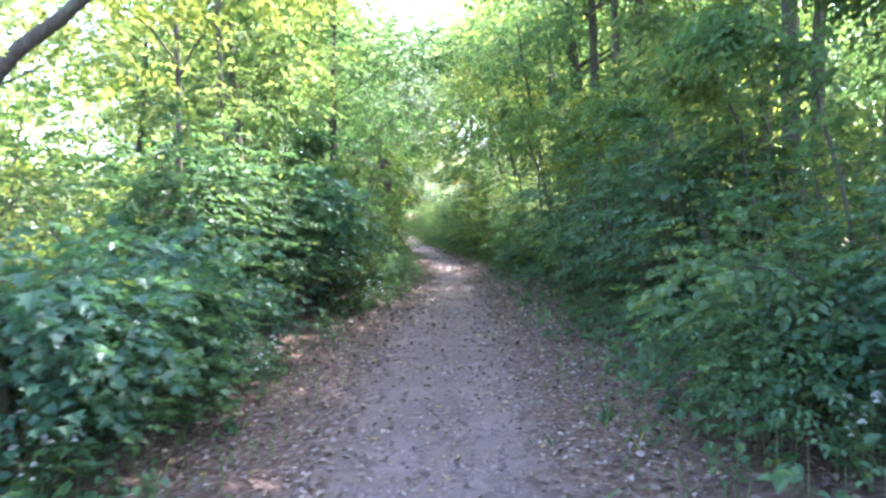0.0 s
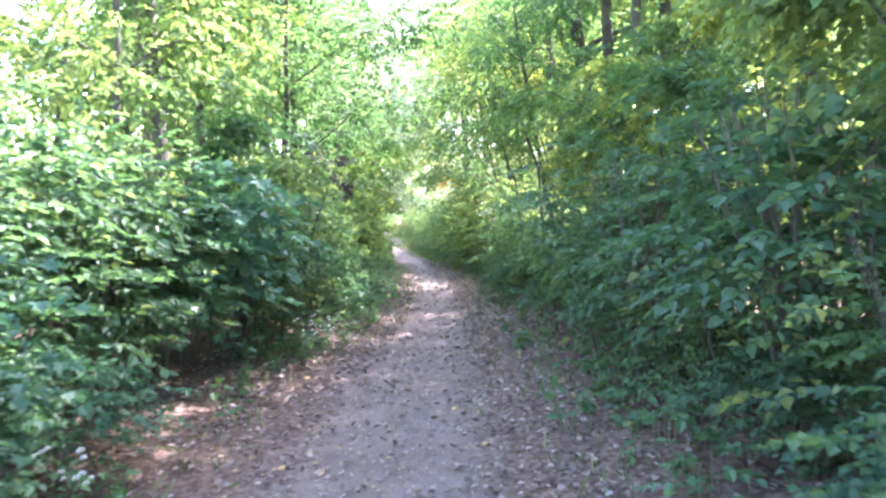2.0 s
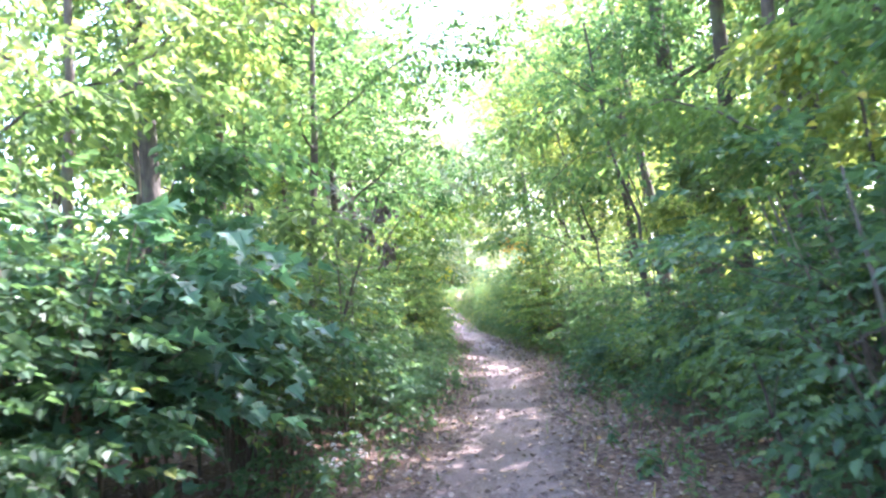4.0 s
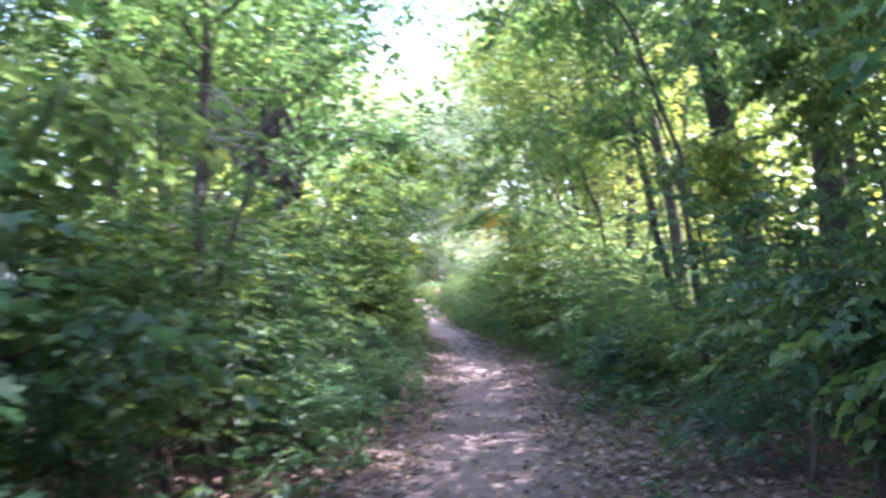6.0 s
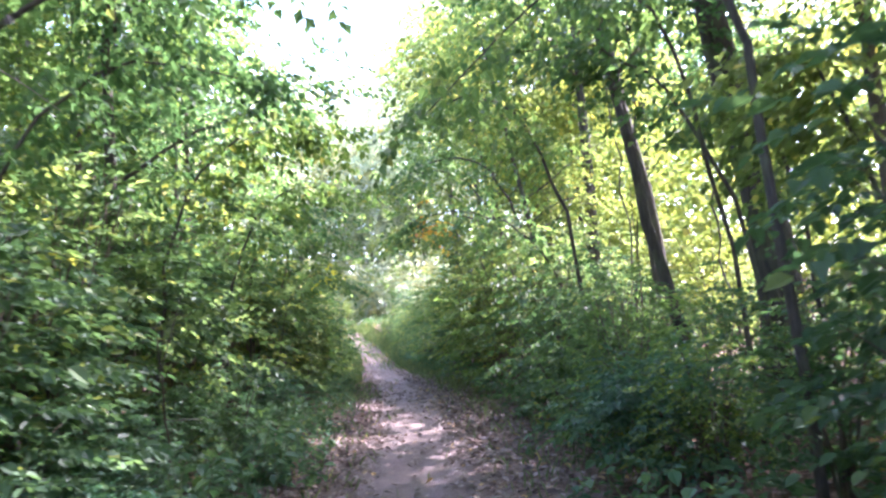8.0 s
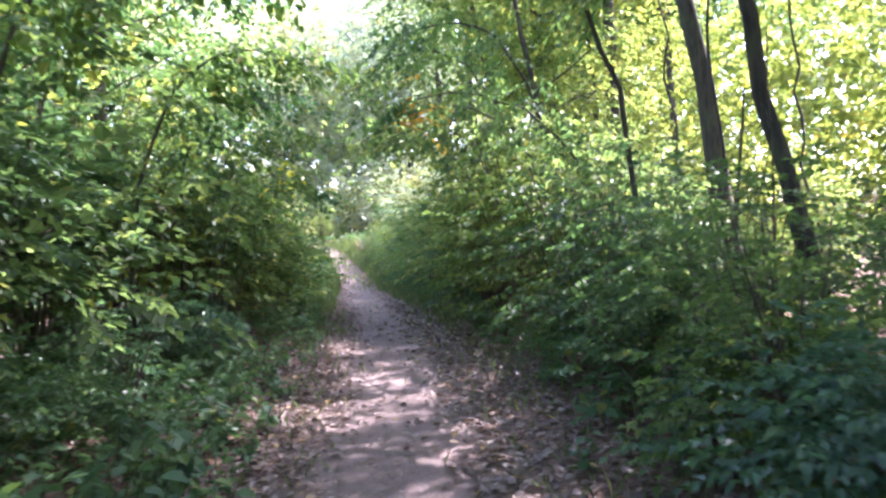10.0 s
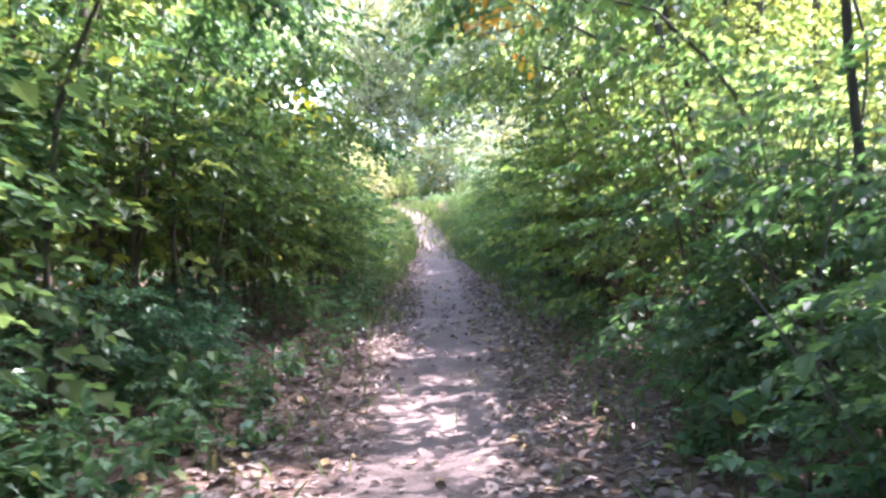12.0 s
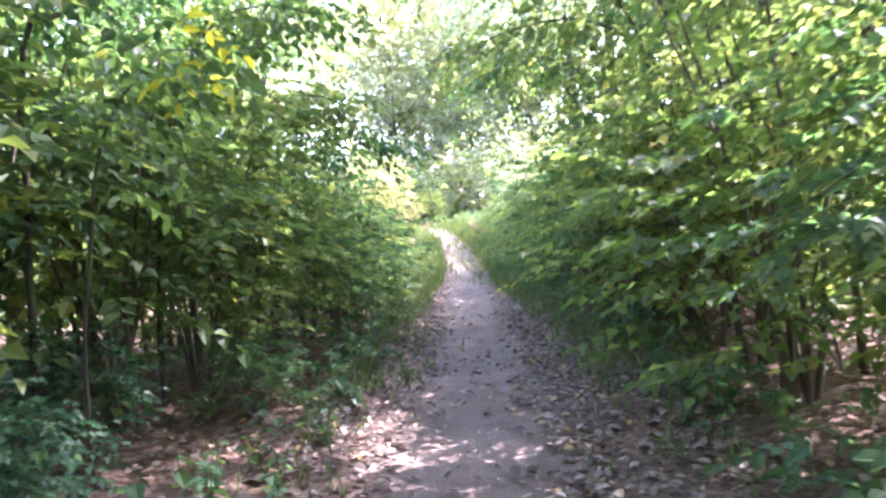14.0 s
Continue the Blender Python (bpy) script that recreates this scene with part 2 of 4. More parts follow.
def sprays(rng, origin, way, length, per, size, full=True, flat=0.25, wide=1.0):
    """Leafy twigs: from each origin a drooping twig with leaves to both sides."""
    n = len(origin)
    way = way / (np.linalg.norm(way, axis=1)[:, None] + 1e-9)
    up = np.array((0, 0, 1.0)) + rng.normal(0, flat, (n, 3)) + way * 0.25
    side = np.cross(way, up)
    side /= np.linalg.norm(side, axis=1)[:, None] + 1e-9
    up = np.cross(side, way)
    bases, ways, ups, sizes = [], [], [], []
    for k in range(per):
        s = (k + 0.6) / per
        hand = 1 if k % 2 else -1
        at = origin + way * (length * s)[:, None] + np.array((0, 0, -1.0)) * (length * 0.35 * s * s)[:, None]
        ang = rng.uniform(0.6, 1.15, n) * (1 - 0.75 * (s > 0.93))
        w = way * np.cos(ang)[:, None] + side * (hand * np.sin(ang))[:, None] + rng.normal(0, 0.16, (n, 3)) - np.array((0, 0, 0.22))
        bases.append(at)
        ways.append(w)
        ups.append(up + rng.normal(0, 0.28, (n, 3)))
        sizes.append(size * rng.uniform(0.65, 1.15, n) * (1 - 0.3 * abs(s - 0.5)))
    return leaves(np.vstack(bases), np.vstack(ways), np.vstack(ups), np.hstack(sizes), full, wide=wide)


def sphere_ways(rng, n, low=-0.3):
    z = rng.uniform(low, 1, n)
    a = rng.uniform(0, 2 * np.pi, n)
    r = np.sqrt(1 - np.clip(z, -1, 1) ** 2)
    return np.stack((r * np.cos(a), r * np.sin(a), z), 1)


# ---- plan ----
def centre(y):
    """Middle of the trodden way."""
    return np.interp(y, (-12, 7, 12, 16, 20, 24, 28, 32, 38, 46, 53, 57, 61, 66, 72), (0.1, -0.22, -0.3, -0.12, -0.27, -0.42, -0.78, -1.2, -1.95, -2.9, -4.2, -5.6, -8.5, -15, -30))


def half(y):
    return np.interp(y, (0, 10, 20, 30, 40, 52), (0.66, 0.62, 0.48, 0.43, 0.42, 0.38))


def left_edge(y):
    return np.interp(y, (-10, 3, 7, 12, 16, 20, 24, 28, 33, 40, 48, 54, 58, 62), (-1.6, -1.65, -1.85, -1.9, -1.3, -1.3, -1.6, -1.85, -2.5, -3.9, -5.4, -7.5, -12, -24))


def right_edge(y):
    return np.interp(y, (-10, 7, 12, 16, 21, 24, 28, 33, 40, 48, 54, 58, 62), (1.3, 1.3, 1.25, 1.15, 0.95, 0.85, 0.62, 0.05, -1.0, -2.0, -3.2, -5.5, -16))


def height(x, y):
    """Ground: a nearly level way between low banks, rising gently far ahead."""
    x, y = np.asarray(x, float), np.asarray(y, float)
    out = np.maximum(left_edge(y) - x, x - right_edge(y))
    bank = 0.16 * np.clip(out / 1.5, 0, 1) + 0.5 * np.clip((out - 2) / 14, 0, 1)
    waves = 0.012 * np.sin(2.1 * x + 1.3 * y) + 0.014 * np.sin(0.9 * y - 1.7 * x + 1) + 0.008 * np.sin(4.3 * x - 3.7 * y)
    far = 0.0052 * np.clip(y - 40, 0, 16.8) ** 2
    return bank + waves + far - 0.03 * np.exp(-((x - centre(y)) / half(y)) ** 2)


# ---- ground ----
def build_ground():
    xs = np.concatenate((-np.geomspace(420, 6.2, 26), np.arange(-6, 6.01, 0.15), np.geomspace(6.2, 420, 26)))
    ys = np.concatenate((-np.geomspace(300, 8.3, 20), np.arange(-8, 62, 0.18), np.geomspace(62.3, 600, 24)))
    gx, gy = np.meshgrid(xs, ys)
    rng = np.random.default_rng(3)
    near = (np.abs(gx) < 6) & (gy > -8) & (gy < 62)
    gz = height(gx, gy) + np.where(near, rng.normal(0, 0.006, gx.shape), 0)
    v = np.stack((gx, gy, gz), -1).reshape(-1, 3)
    w, h = len(xs), len(ys)
    i = (np.arange(h - 1)[:, None] * w + np.arange(w - 1)[None]).reshape(-1)
    me = mesh_of("ground", v, np.stack((i, i + 1, i + w + 1, i + w), 1), EARTH, True)
    trod = np.clip(1.3 - 0.72 * np.abs(gx - centre(gy)) / half(gy), 0, 1).reshape(-1)
    me.attributes.new("trodden", "FLOAT", "POINT").data.foreach_set("value", trod.astype(np.float32))
    return tagged(new("ground", me), "trodden brown earth path through leaf-strewn woodland floor", "ground", kind="structure")


ground = build_ground()


# ---- shrubs ----
def shrub(seed, mat, tall, wide, twigs, size, per=9, full=True, stems=5, loose=0, leaf_wide=1.0, label="", low=0.17, hollow=0.5, tier=0.0):
    """A bush: several stems from one stool, twigs all over its outline, leaves on each twig."""
    rng = np.random.default_rng(seed)
    thing = tagged(new("shrub"), label, "shrub", "shrubs beside the path")
    lumps = [(np.array((rng.normal(0, 0.32) * wide, rng.normal(0, 0.32) * wide, tall * rng.uniform(0.3, 0.78))), wide * rng.uniform(0.4, 0.72), tall * rng.uniform(0.18, 0.34)) for _ in range(9)]
    lumps.append((np.array((0, 0, tall * 0.4)), wide * 0.85, tall * 0.38))
    org, way = [], []
    for c, r, h in lumps:
        n = int(twigs / len(lumps))
        d = sphere_ways(rng, n, -0.75)
        reach = rng.uniform(hollow, 1.0, n)[:, None]
        org.append(c + d * np.array((r, r, h)) * reach)
        way.append(d * np.array((1, 1, 0.55)) + np.array((0, 0, 0.12)) + rng.normal(0, 0.2, (n, 3)))
    org, way = np.vstack(org), np.vstack(way)
    if tier:  # twigs gathered into layers
        org[:, 2] = np.round(org[:, 2] / tier) * tier + rng.normal(0, 0.2 * tier, len(org))
        way[:, 2] = 0.35 * way[:, 2] + 0.05
    keep = org[:, 2] > low * tall * rng.uniform(0.75, 1.25, len(org))
    org, way = org[keep], way[keep]
    n = len(org)
    length = rng.uniform(2.2, 4.2, n) * size
    v, f = sprays(rng, org, way, length, per, np.full(n, size), full, 0.13 if tier else 0.25, leaf_wide)
    v[:, 2] = np.maximum(v[:, 2], 0.02)
    for k in range(stems):
        a, bend = rng.uniform(0, 6.28), rng.uniform(0.25, 0.6)
        s = np.linspace(0, 1, 6)
        pts = np.stack((np.cos(a) * (0.06 + bend * wide * s ** 1.5), np.sin(a) * (0.06 + bend * wide * s ** 1.5), tall * 0.85 * s - 0.06), 1) + rng.normal(0, 0.015, (6, 3))
        part("stem", mesh_of("stem", *tube(pts, np.linspace(0.016, 0.004, 6) * tall / 2, 5), TWIG, True), thing)
    # bare inner twigs that show in the gaps
    pick = rng.choice(n, min(n, 26), replace=False)
    twig = [tube(np.linspace(np.array((org[i][0] * 0.3, org[i][1] * 0.3, max(org[i][2] - 0.35, 0.05))), org[i] + 0.1 * way[i], 4) + rng.normal(0, 0.01, (4, 3)), (0.006, 0.005, 0.004, 0.002), 3) for i in pick]
    part("foliage", mesh_of("foliage", v, f, mat, wood=(*join(twig), TWIG)), thing)
    if loose:
        one = mesh_of("leaf", *leaves(np.zeros((1, 3)), np.array(((0, 1.0, 0),)), np.array(((0, 0, 1.0),)), np.ones(1), full, wide=leaf_wide), mat)
        for i in rng.choice(n, loose, replace=False):
            tip = org[i] + way[i] / np.linalg.norm(way[i]) * length[i] * 0.9
            tip[2] = max(tip[2] - 0.05, 0.08)
            yaw = math.degrees(math.atan2(-way[i][0], way[i][1]))
            part("leaf", one, thing, m=pose(*tip, rng.normal(-18, 14), rng.normal(0, 16), yaw + rng.normal(0, 25)) @ Matrix.Scale(size * rng.uniform(1.0, 1.4), 4))
    return thing


NEAR = [
    shrub(11, LEAF_COOL, 2.3, 0.95, 235, 0.155, 7, "lobed", 6, 12, 1.15, "broad lobed-leaf green shrub arching towards the path", 0.26, 0.6, 0.26),
    shrub(12, LEAF_MID, 2.5, 0.95, 280, 0.1, 9, True, 7, 12, 1.15, "dense dark-green shrub with layered leafy twigs", 0.26, 0.6, 0.24),
    shrub(13, LEAF_MID, 2.0, 0.9, 270, 0.09, 9, True, 6, 12, 1.1, "bushy green shrub with small pointed leaves", 0.24, 0.55, 0.22),
    shrub(14, LEAF_COOL, 1.5, 0.85, 190, 0.1, 9, False, 5, 12, 1.2, "low bluish-green shrub beside the path", 0.15, 0.5, 0.2),
]
LEGGY = [
    shrub(17, LEAF_MID, 2.6, 1.0, 320, 0.088, 8, True, 11, 10, 1.15, "tall green shrub with bare stems under its leaves", 0.42, 0.5, 0.24),
    shrub(18, LEAF_MID, 2.4, 1.0, 300, 0.1, 8, True, 11, 10, 1.2, "green shrub on many thin bare stems", 0.38, 0.5, 0.22),
]
FINE = [
    shrub(21, LEAF_WARM, 2.3, 0.95, 300, 0.088, 8, False, 7, 0, 1.35, "small-leaved shrub, its yellow-green leaves lit from behind", 0.1, 0.5, 0.2),
    shrub(22, LEAF_TREE, 2.4, 0.95, 300, 0.088, 8, False, 7, 0, 1.35, "small-leaved green shrub with thin stems", 0.1, 0.5, 0.2),
]
ROW = [
    shrub(25, LEAF_MID, 2.3, 1.05, 230, 0.095, 7, False, 4, 0, 1.3, "green shrub in the thicket behind the path's edge"),
    shrub(26, LEAF_WARM, 2.4, 1.05, 230, 0.09, 7, False, 4, 0, 1.3, "yellow-green shrub in the thicket behind the path's edge"),
]
BACK = [
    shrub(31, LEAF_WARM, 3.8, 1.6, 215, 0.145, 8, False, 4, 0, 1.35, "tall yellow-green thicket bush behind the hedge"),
    shrub(32, LEAF_TREE, 4.4, 1.7, 215, 0.145, 8, False, 4, 0, 1.35, "tall green thicket bush with open twigs"),
    shrub(33, LEAF_HAZED, 3.4, 1.6, 240, 0.135, 8, False, 4, 0, 1.35, "far bush with haze and glare put into its pale leaves"),
]
FIRST = {id(o): False for o in NEAR + LEGGY + FINE + ROW + BACK}


def put(thing, x, y, turn, size, tilt=0.0, squash=1.0):
    """Stand the first one, then copies."""
    m = pose(x, y, float(height(x, y)) - 0.03, tilt, 0, turn)
    if not FIRST.get(id(thing), True):
        FIRST[id(thing)] = True
        thing.matrix_basis = m
        ob = thing
    else:
        ob = copy_thing(thing, m)
    ob.scale = (size, size, size * squash)
    return ob


def hedge():
    rng = np.random.default_rng(5)
    tall_left = lambda y: np.interp(y, (-3, 6, 8.5, 12, 14, 17, 19.5, 22, 27, 31, 36, 53), (0.6, 0.66, 0.95, 1.1, 0.9, 0.85, 1.0, 1.25, 1.25, 1.15, 0.85, 0.65))
    back_left = lambda y: np.interp(y, (17, 19, 24.5, 27, 30, 33), (0, 0.75, 0.85, 0.6, 0.35, 0))
    tall_right = lambda y: np.interp(y, (-3, 6, 12, 16, 17.3, 18.5, 23, 25.5, 28, 34, 38, 43, 53), (0.72, 0.88, 0.98, 1.0, 0.7, 0.58, 0.64, 1.15, 1.25, 1.2, 1.05, 0.8, 0.65))
    for side, edge, tall in ((-1, left_edge, tall_left), (1, right_edge, tall_right)):
        y = 4.5 if side < 0 else 5.1
        while y < 53:
            if side < 0:
                kinds = NEAR[:2] + NEAR[:1] * 2 if y < 13 else NEAR[1:3] + LEGGY if y < 18 else LEGGY if y < 27 else NEAR[1:3] + FINE
            else:
                kinds = NEAR[2:3] + LEGGY + FINE[1:] if y < 17 else NEAR[2:] + FINE[1:] if y < 23.5 else FINE[:1] + FINE[:1] + FINE
            if y > 30:
                kinds = FINE
            size = tall(y) * (rng.uniform(0.9, 1.12) if side < 0 or y > 24 else rng.uniform(0.7, 1.2))
            thing = kinds[rng.integers(len(kinds))]
            put(thing, edge(y) + side * ((0.3 + 0.62 * size if y < 26.5 else 0.1 + 0.5 * size) + (rng.uniform(-0.1, 0.12) if side < 0 or y > 23 else rng.uniform(-0.15, 0.5)) + (back_left(y) if side < 0 else 0)), y, rng.uniform(0, 360), size)
            if 1 < y < 27 and rng.random() < 0.55 and not (side < 0 and 17.5 < y < 26) and not (side > 0 and y < 15):
                put(NEAR[3], edge(y) + side * rng.uniform(0.42, 0.6), y + 0.4, rng.uniform(0, 360), rng.uniform(0.4, 0.62))
            if side > 0 and y < 15:
                put(NEAR[3], edge(y) + rng.uniform(0.75, 1.2), y + 0.3, rng.uniform(0, 360), rng.uniform(0.5, 0.7))
            if side < 0 and 17.2 < y < 26:
                put(NEAR[3], edge(y) - rng.uniform(0.85, 1.15), y + 0.3, rng.uniform(0, 360), rng.uniform(0.45, 0.65))
            y += rng.uniform(0.8, 1.05) * max(0.8, tall(y)) * (1.35 if y > 34 else 1.0 if side < 0 or y > 22 else 1.2)
        y = -2.0
        while y < 56:
            put(ROW[int(rng.random() < (0.6 if side < 0 else 0.4))], edge(y) + side * rng.uniform(1.9, 2.6), y, rng.uniform(0, 360), (0.58 if side > 0 and 17.5 < y < 27.5 else max(tall(y), 0.8) * rng.uniform(0.95, 1.25)))
            y += rng.uniform(1.3, 1.7)
        y = -2.0
        while y < 58:
            warm = rng.random() < (0.75 if side < 0 else 0.5)
            far = rng.uniform(4.2, 8.0)
            if side > 0 and 11 < y < 33:
                far += 8
            if (side < 0 or rng.random() < 0.6) and not (side > 0 and y > 38):
                put(BACK[0] if warm else BACK[1], edge(y) + side * far, y, rng.uniform(0, 360), rng.uniform(0.75, 1.15))
            y += rng.uniform(1.7, 2.3)
    # the three ROW bushes on the right are unseen, added to block skylight
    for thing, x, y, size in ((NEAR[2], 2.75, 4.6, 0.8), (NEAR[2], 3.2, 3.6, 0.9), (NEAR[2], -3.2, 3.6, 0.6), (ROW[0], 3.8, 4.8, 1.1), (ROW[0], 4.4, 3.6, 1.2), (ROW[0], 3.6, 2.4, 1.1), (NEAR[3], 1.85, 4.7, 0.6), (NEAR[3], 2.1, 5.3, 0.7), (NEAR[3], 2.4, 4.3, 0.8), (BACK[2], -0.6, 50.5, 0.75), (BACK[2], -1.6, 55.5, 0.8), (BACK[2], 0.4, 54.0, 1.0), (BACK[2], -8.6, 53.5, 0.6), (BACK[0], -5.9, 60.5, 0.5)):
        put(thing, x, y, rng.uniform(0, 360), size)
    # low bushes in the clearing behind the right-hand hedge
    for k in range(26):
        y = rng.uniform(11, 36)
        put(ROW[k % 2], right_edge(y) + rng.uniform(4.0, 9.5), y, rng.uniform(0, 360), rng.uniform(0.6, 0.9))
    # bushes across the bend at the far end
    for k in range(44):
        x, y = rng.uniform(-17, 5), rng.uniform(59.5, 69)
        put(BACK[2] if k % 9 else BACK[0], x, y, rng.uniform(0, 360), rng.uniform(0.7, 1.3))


hedge()


# ---- trees ----
def crown(rng, centres, twigs, size, mat, per=8, clear=None):
    org, way = [], []
    for c, r, h in centres:
        d = sphere_ways(rng, twigs, -0.9)
        org.append(np.asarray(c) + d * np.array((r, r, h)) * rng.uniform(0.25, 1.0, twigs)[:, None] ** 0.6)
        way.append(d * np.array((1, 1, 0.4)) + rng.normal(0, 0.25, (twigs, 3)))
    org, way = np.vstack(org), np.vstack(way)
    if clear is not None:
        at = org + way * size * 3 + np.array(clear)
        keep = (np.abs(at[:, 0] - centre(at[:, 1]) - 0.2) > 1.25) | (at[:, 2] > 2.75) | (at[:, 1] > 26.5)
        org, way = org[keep], way[keep]
    n = len(org)
    v, f = sprays(rng, org, way, rng.uniform(2.5, 5, n) * size, per, np.full(n, size), False, wide=1.15)
    return mesh_of("crown", v, f, mat)


def tree(seed, x, y, tall, radius, lean=(0, 0), mat=None, bark=None, crown_low=2.6, spread=2.2, clumps=9, twigs=70, size=0.112, label="", limbs=6):
    """A trunk with limbs, each ending in a clump of leaves."""
    rng = np.random.default_rng(seed)
    thing = tagged(new("tree"), label or "slender woodland tree with grey-brown bark", "tree", "trees in the wood")
    thing.matrix_basis = pose(x, y, float(height(x, y)) - 0.05)
    s = np.linspace(0, 1, 14)
    sway = np.cumsum(rng.normal(0, 0.012 * tall / 4, (14, 2)), 0)
    axis = np.stack((lean[0] * s + sway[:, 0], lean[1] * s + sway[:, 1], tall * s), 1)
    r = radius * (1 - 0.75 * s) * (1 + 0.45 * np.exp(-s * tall / 0.35))
    trunk = part("trunk", mesh_of("trunk", *tube(axis, r, 12, 0.05, rng), bark or BARK, True), thing)
    centres = []
    for k in range(limbs):
        z = rng.uniform(crown_low / tall, 0.92)
        p = np.array([np.interp(z, s, axis[:, j]) for j in range(3)])
        a, reach = rng.uniform(0, 6.28), spread * rng.uniform(0.6, 1.1)
        q = np.linspace(0, 1, 7)
        pts = p + np.stack((np.cos(a) * reach * q, np.sin(a) * reach * q, reach * (0.55 * q - 0.1 * q * q)), 1) + np.vstack((np.zeros(3), np.cumsum(rng.normal(0, 0.05, (6, 3)), 0)))
        part("limb", mesh_of("limb", *tube(pts, radius * (1 - z * 0.6) * np.linspace(0.4, 0.07, 7), 7, 0.04, rng), bark or BARK, True), trunk)
        centres += [(pts[-1], spread * rng.uniform(0.3, 0.5), spread * rng.uniform(0.2, 0.34)), (pts[4] + rng.normal(0, 0.25, 3), spread * rng.uniform(0.25, 0.4), spread * 0.22)]
    for k in range(max(0, clumps - limbs)):
        centres.append((np.array((axis[-1][0], axis[-1][1], rng.uniform(crown_low + 0.5, tall))) + rng.normal(0, spread * 0.4, 3) * (1, 1, 0.3), spread * rng.uniform(0.35, 0.55), spread * 0.3))
    part("crown", crown(rng, centres, twigs, size, mat or LEAF_TREE, clear=(x, y, 0) if abs(x) < 8 and x else None), thing)
    return thing


def woods():
    # trunks that stand clear beside the way
    tree(101, 3.75, 26.2, 9.5, 0.15, (-0.9, 0.3), LEAF_TREE, BARK, 4.8, 2.9, 16, 80, label="slender leaning grey-brown tree before a sunny clearing")
    tree(102, 2.6, 21.6, 6.5, 0.075, (-0.9, 0.2), LEAF_TREE, BARK_DARK, 3.4, 1.7, 7, 42, label="thin dark leaning tree among the bushes")
    tree(103, 3.7, 22.0, 10.0, 0.24, (-0.7, 0.4), LEAF_TREE, BARK_DARK, 4.6, 3.0, 13, 36, label="thick dark tree trunk rising from the bushes")
    tree(104, 3.2, 15.5, 8.0, 0.13, (-0.3, 0.5), LEAF_TREE, BARK, 2.8, 2.2, 9, 48)
    tree(105, 7.6, 14.5, 9.0, 0.17, (0.2, 0.0), LEAF_TREE, BARK, 3.0, 2.4, 10, 48, label="straight tree trunk with a light green crown")
    tree(107, 6.9, 18.5, 9.5, 0.16, (0.2, -0.3), LEAF_WARM, BARK, 3.5, 2.5, 9, 48)
    # over the left-hand hedge
    tree(109, -3.4, 9.5, 7.0, 0.055, (0.3, 0.2), LEAF_WARM, BARK, 2.8, 2.2, 9, 48, label="slim tree with sunlit yellow-green leaves")
    tree(110, -4.2, 13.5, 7.5, 0.07, (0.5, 0.0), LEAF_WARM, BARK, 2.6, 2.4, 9, 48, label="slim tree with sunlit yellow-green leaves")
    tree(111, -3.0, 17.5, 6.5, 0.09, (0.7, 0.0), LEAF_TREE, BARK_DARK, 2.2, 2.0, 9, 48)
    tree(112, -3.5, 22.0, 6.5, 0.1, (0.3, 0.2), LEAF_TREE, BARK_DARK, 2.2, 2.1, 10, 50)
    tree(113, -4.1, 26.5, 5.2, 0.1, (0.1, 0.2), LEAF_TREE, BARK, 2.2, 2.0, 9, 48)
    tree(114, 2.5, 30.0, 7.4, 0.075, (-1.1, -0.2), LEAF_WARM, BARK_DARK, 2.6, 2.1, 10, 38, label="young tree whose boughs hang over the path")
    tree(115, 2.2, 33.0, 8.4, 0.09, (-1.3, 0.2), LEAF_TREE, BARK, 2.6, 2.4, 11, 46, label="young tree whose boughs hang over the path")
    rng = np.random.default_rng(8)
    for k in range(30):
        side = 1 if k % 2 else -1
        y = rng.uniform(-6, 42) if side < 0 else rng.uniform(-6, 36)
        x = left_edge(y) - rng.uniform(4.5, 15) if side < 0 else right_edge(y) + rng.uniform(9, 18)
        if side > 0 and 22 < y:
            x += 5
        tree(200 + k, x, y, rng.uniform(7, 11), rng.uniform(0.09, 0.2), rng.normal(0, 0.4, 2), (LEAF_WARM, LEAF_TREE)[k % 2], (BARK, BARK_DARK)[k % 3 == 0], 2.8, 2.6, 8, 30, 0.15, "woodland tree with a green crown among others")
    # nearer crowns that close the view over both hedges
    kinds = []
    for k in range(5):
        kinds.append(tree(300 + k, 0, 0, (5.4, 6.2, 7.0, 6.0, 6.5)[k], 0.075, (0.3, 0.1), (LEAF_TREE, LEAF_WARM, LEAF_TREE, LEAF_WARM, LEAF_HAZED)[k], (BARK, BARK_DARK)[k % 2], 2.7, 1.9, 12, 30, 0.125, "small tree with a full green crown above the hedge" if k < 4 else "tree at the path's end, its leaves paled for haze", 7))
        FIRST[id(kinds[-1])] = False
    for side in (-1, 1):
        y = 4.0 if side > 0 else 16.5
        while y < (33 if side < 0 else 52):
            e = left_edge(y) if side < 0 else right_edge(y)
            if side < 0 or 32 < y < 36:
                put(kinds[rng.integers(4)], e + side * rng.uniform(3.0, 5.0), y, rng.uniform(0, 360), rng.uniform(0.85, 1.15))
            y += rng.uniform(2.4, 3.4) * (1.5 if y > 32 else 1)
    # high crowns over the way, mostly out of view, added to shade it
    high = []
    for k in range(4):
        high.append(tree(320 + k, 0, 0, (9.5, 10.5, 9.0, 10.0)[k], (0.13, 0.16, 0.12, 0.13)[k], (0.3, -0.2), (LEAF_TREE, LEAF_WARM, LEAF_TREE, LEAF_HAZED)[k], (BARK, BARK_DARK)[k % 2], 5.4, 3.0, 15, 32, 0.19, "tall tree with a high green crown, added for shade and cover", 9))
        FIRST[id(high[-1])] = False
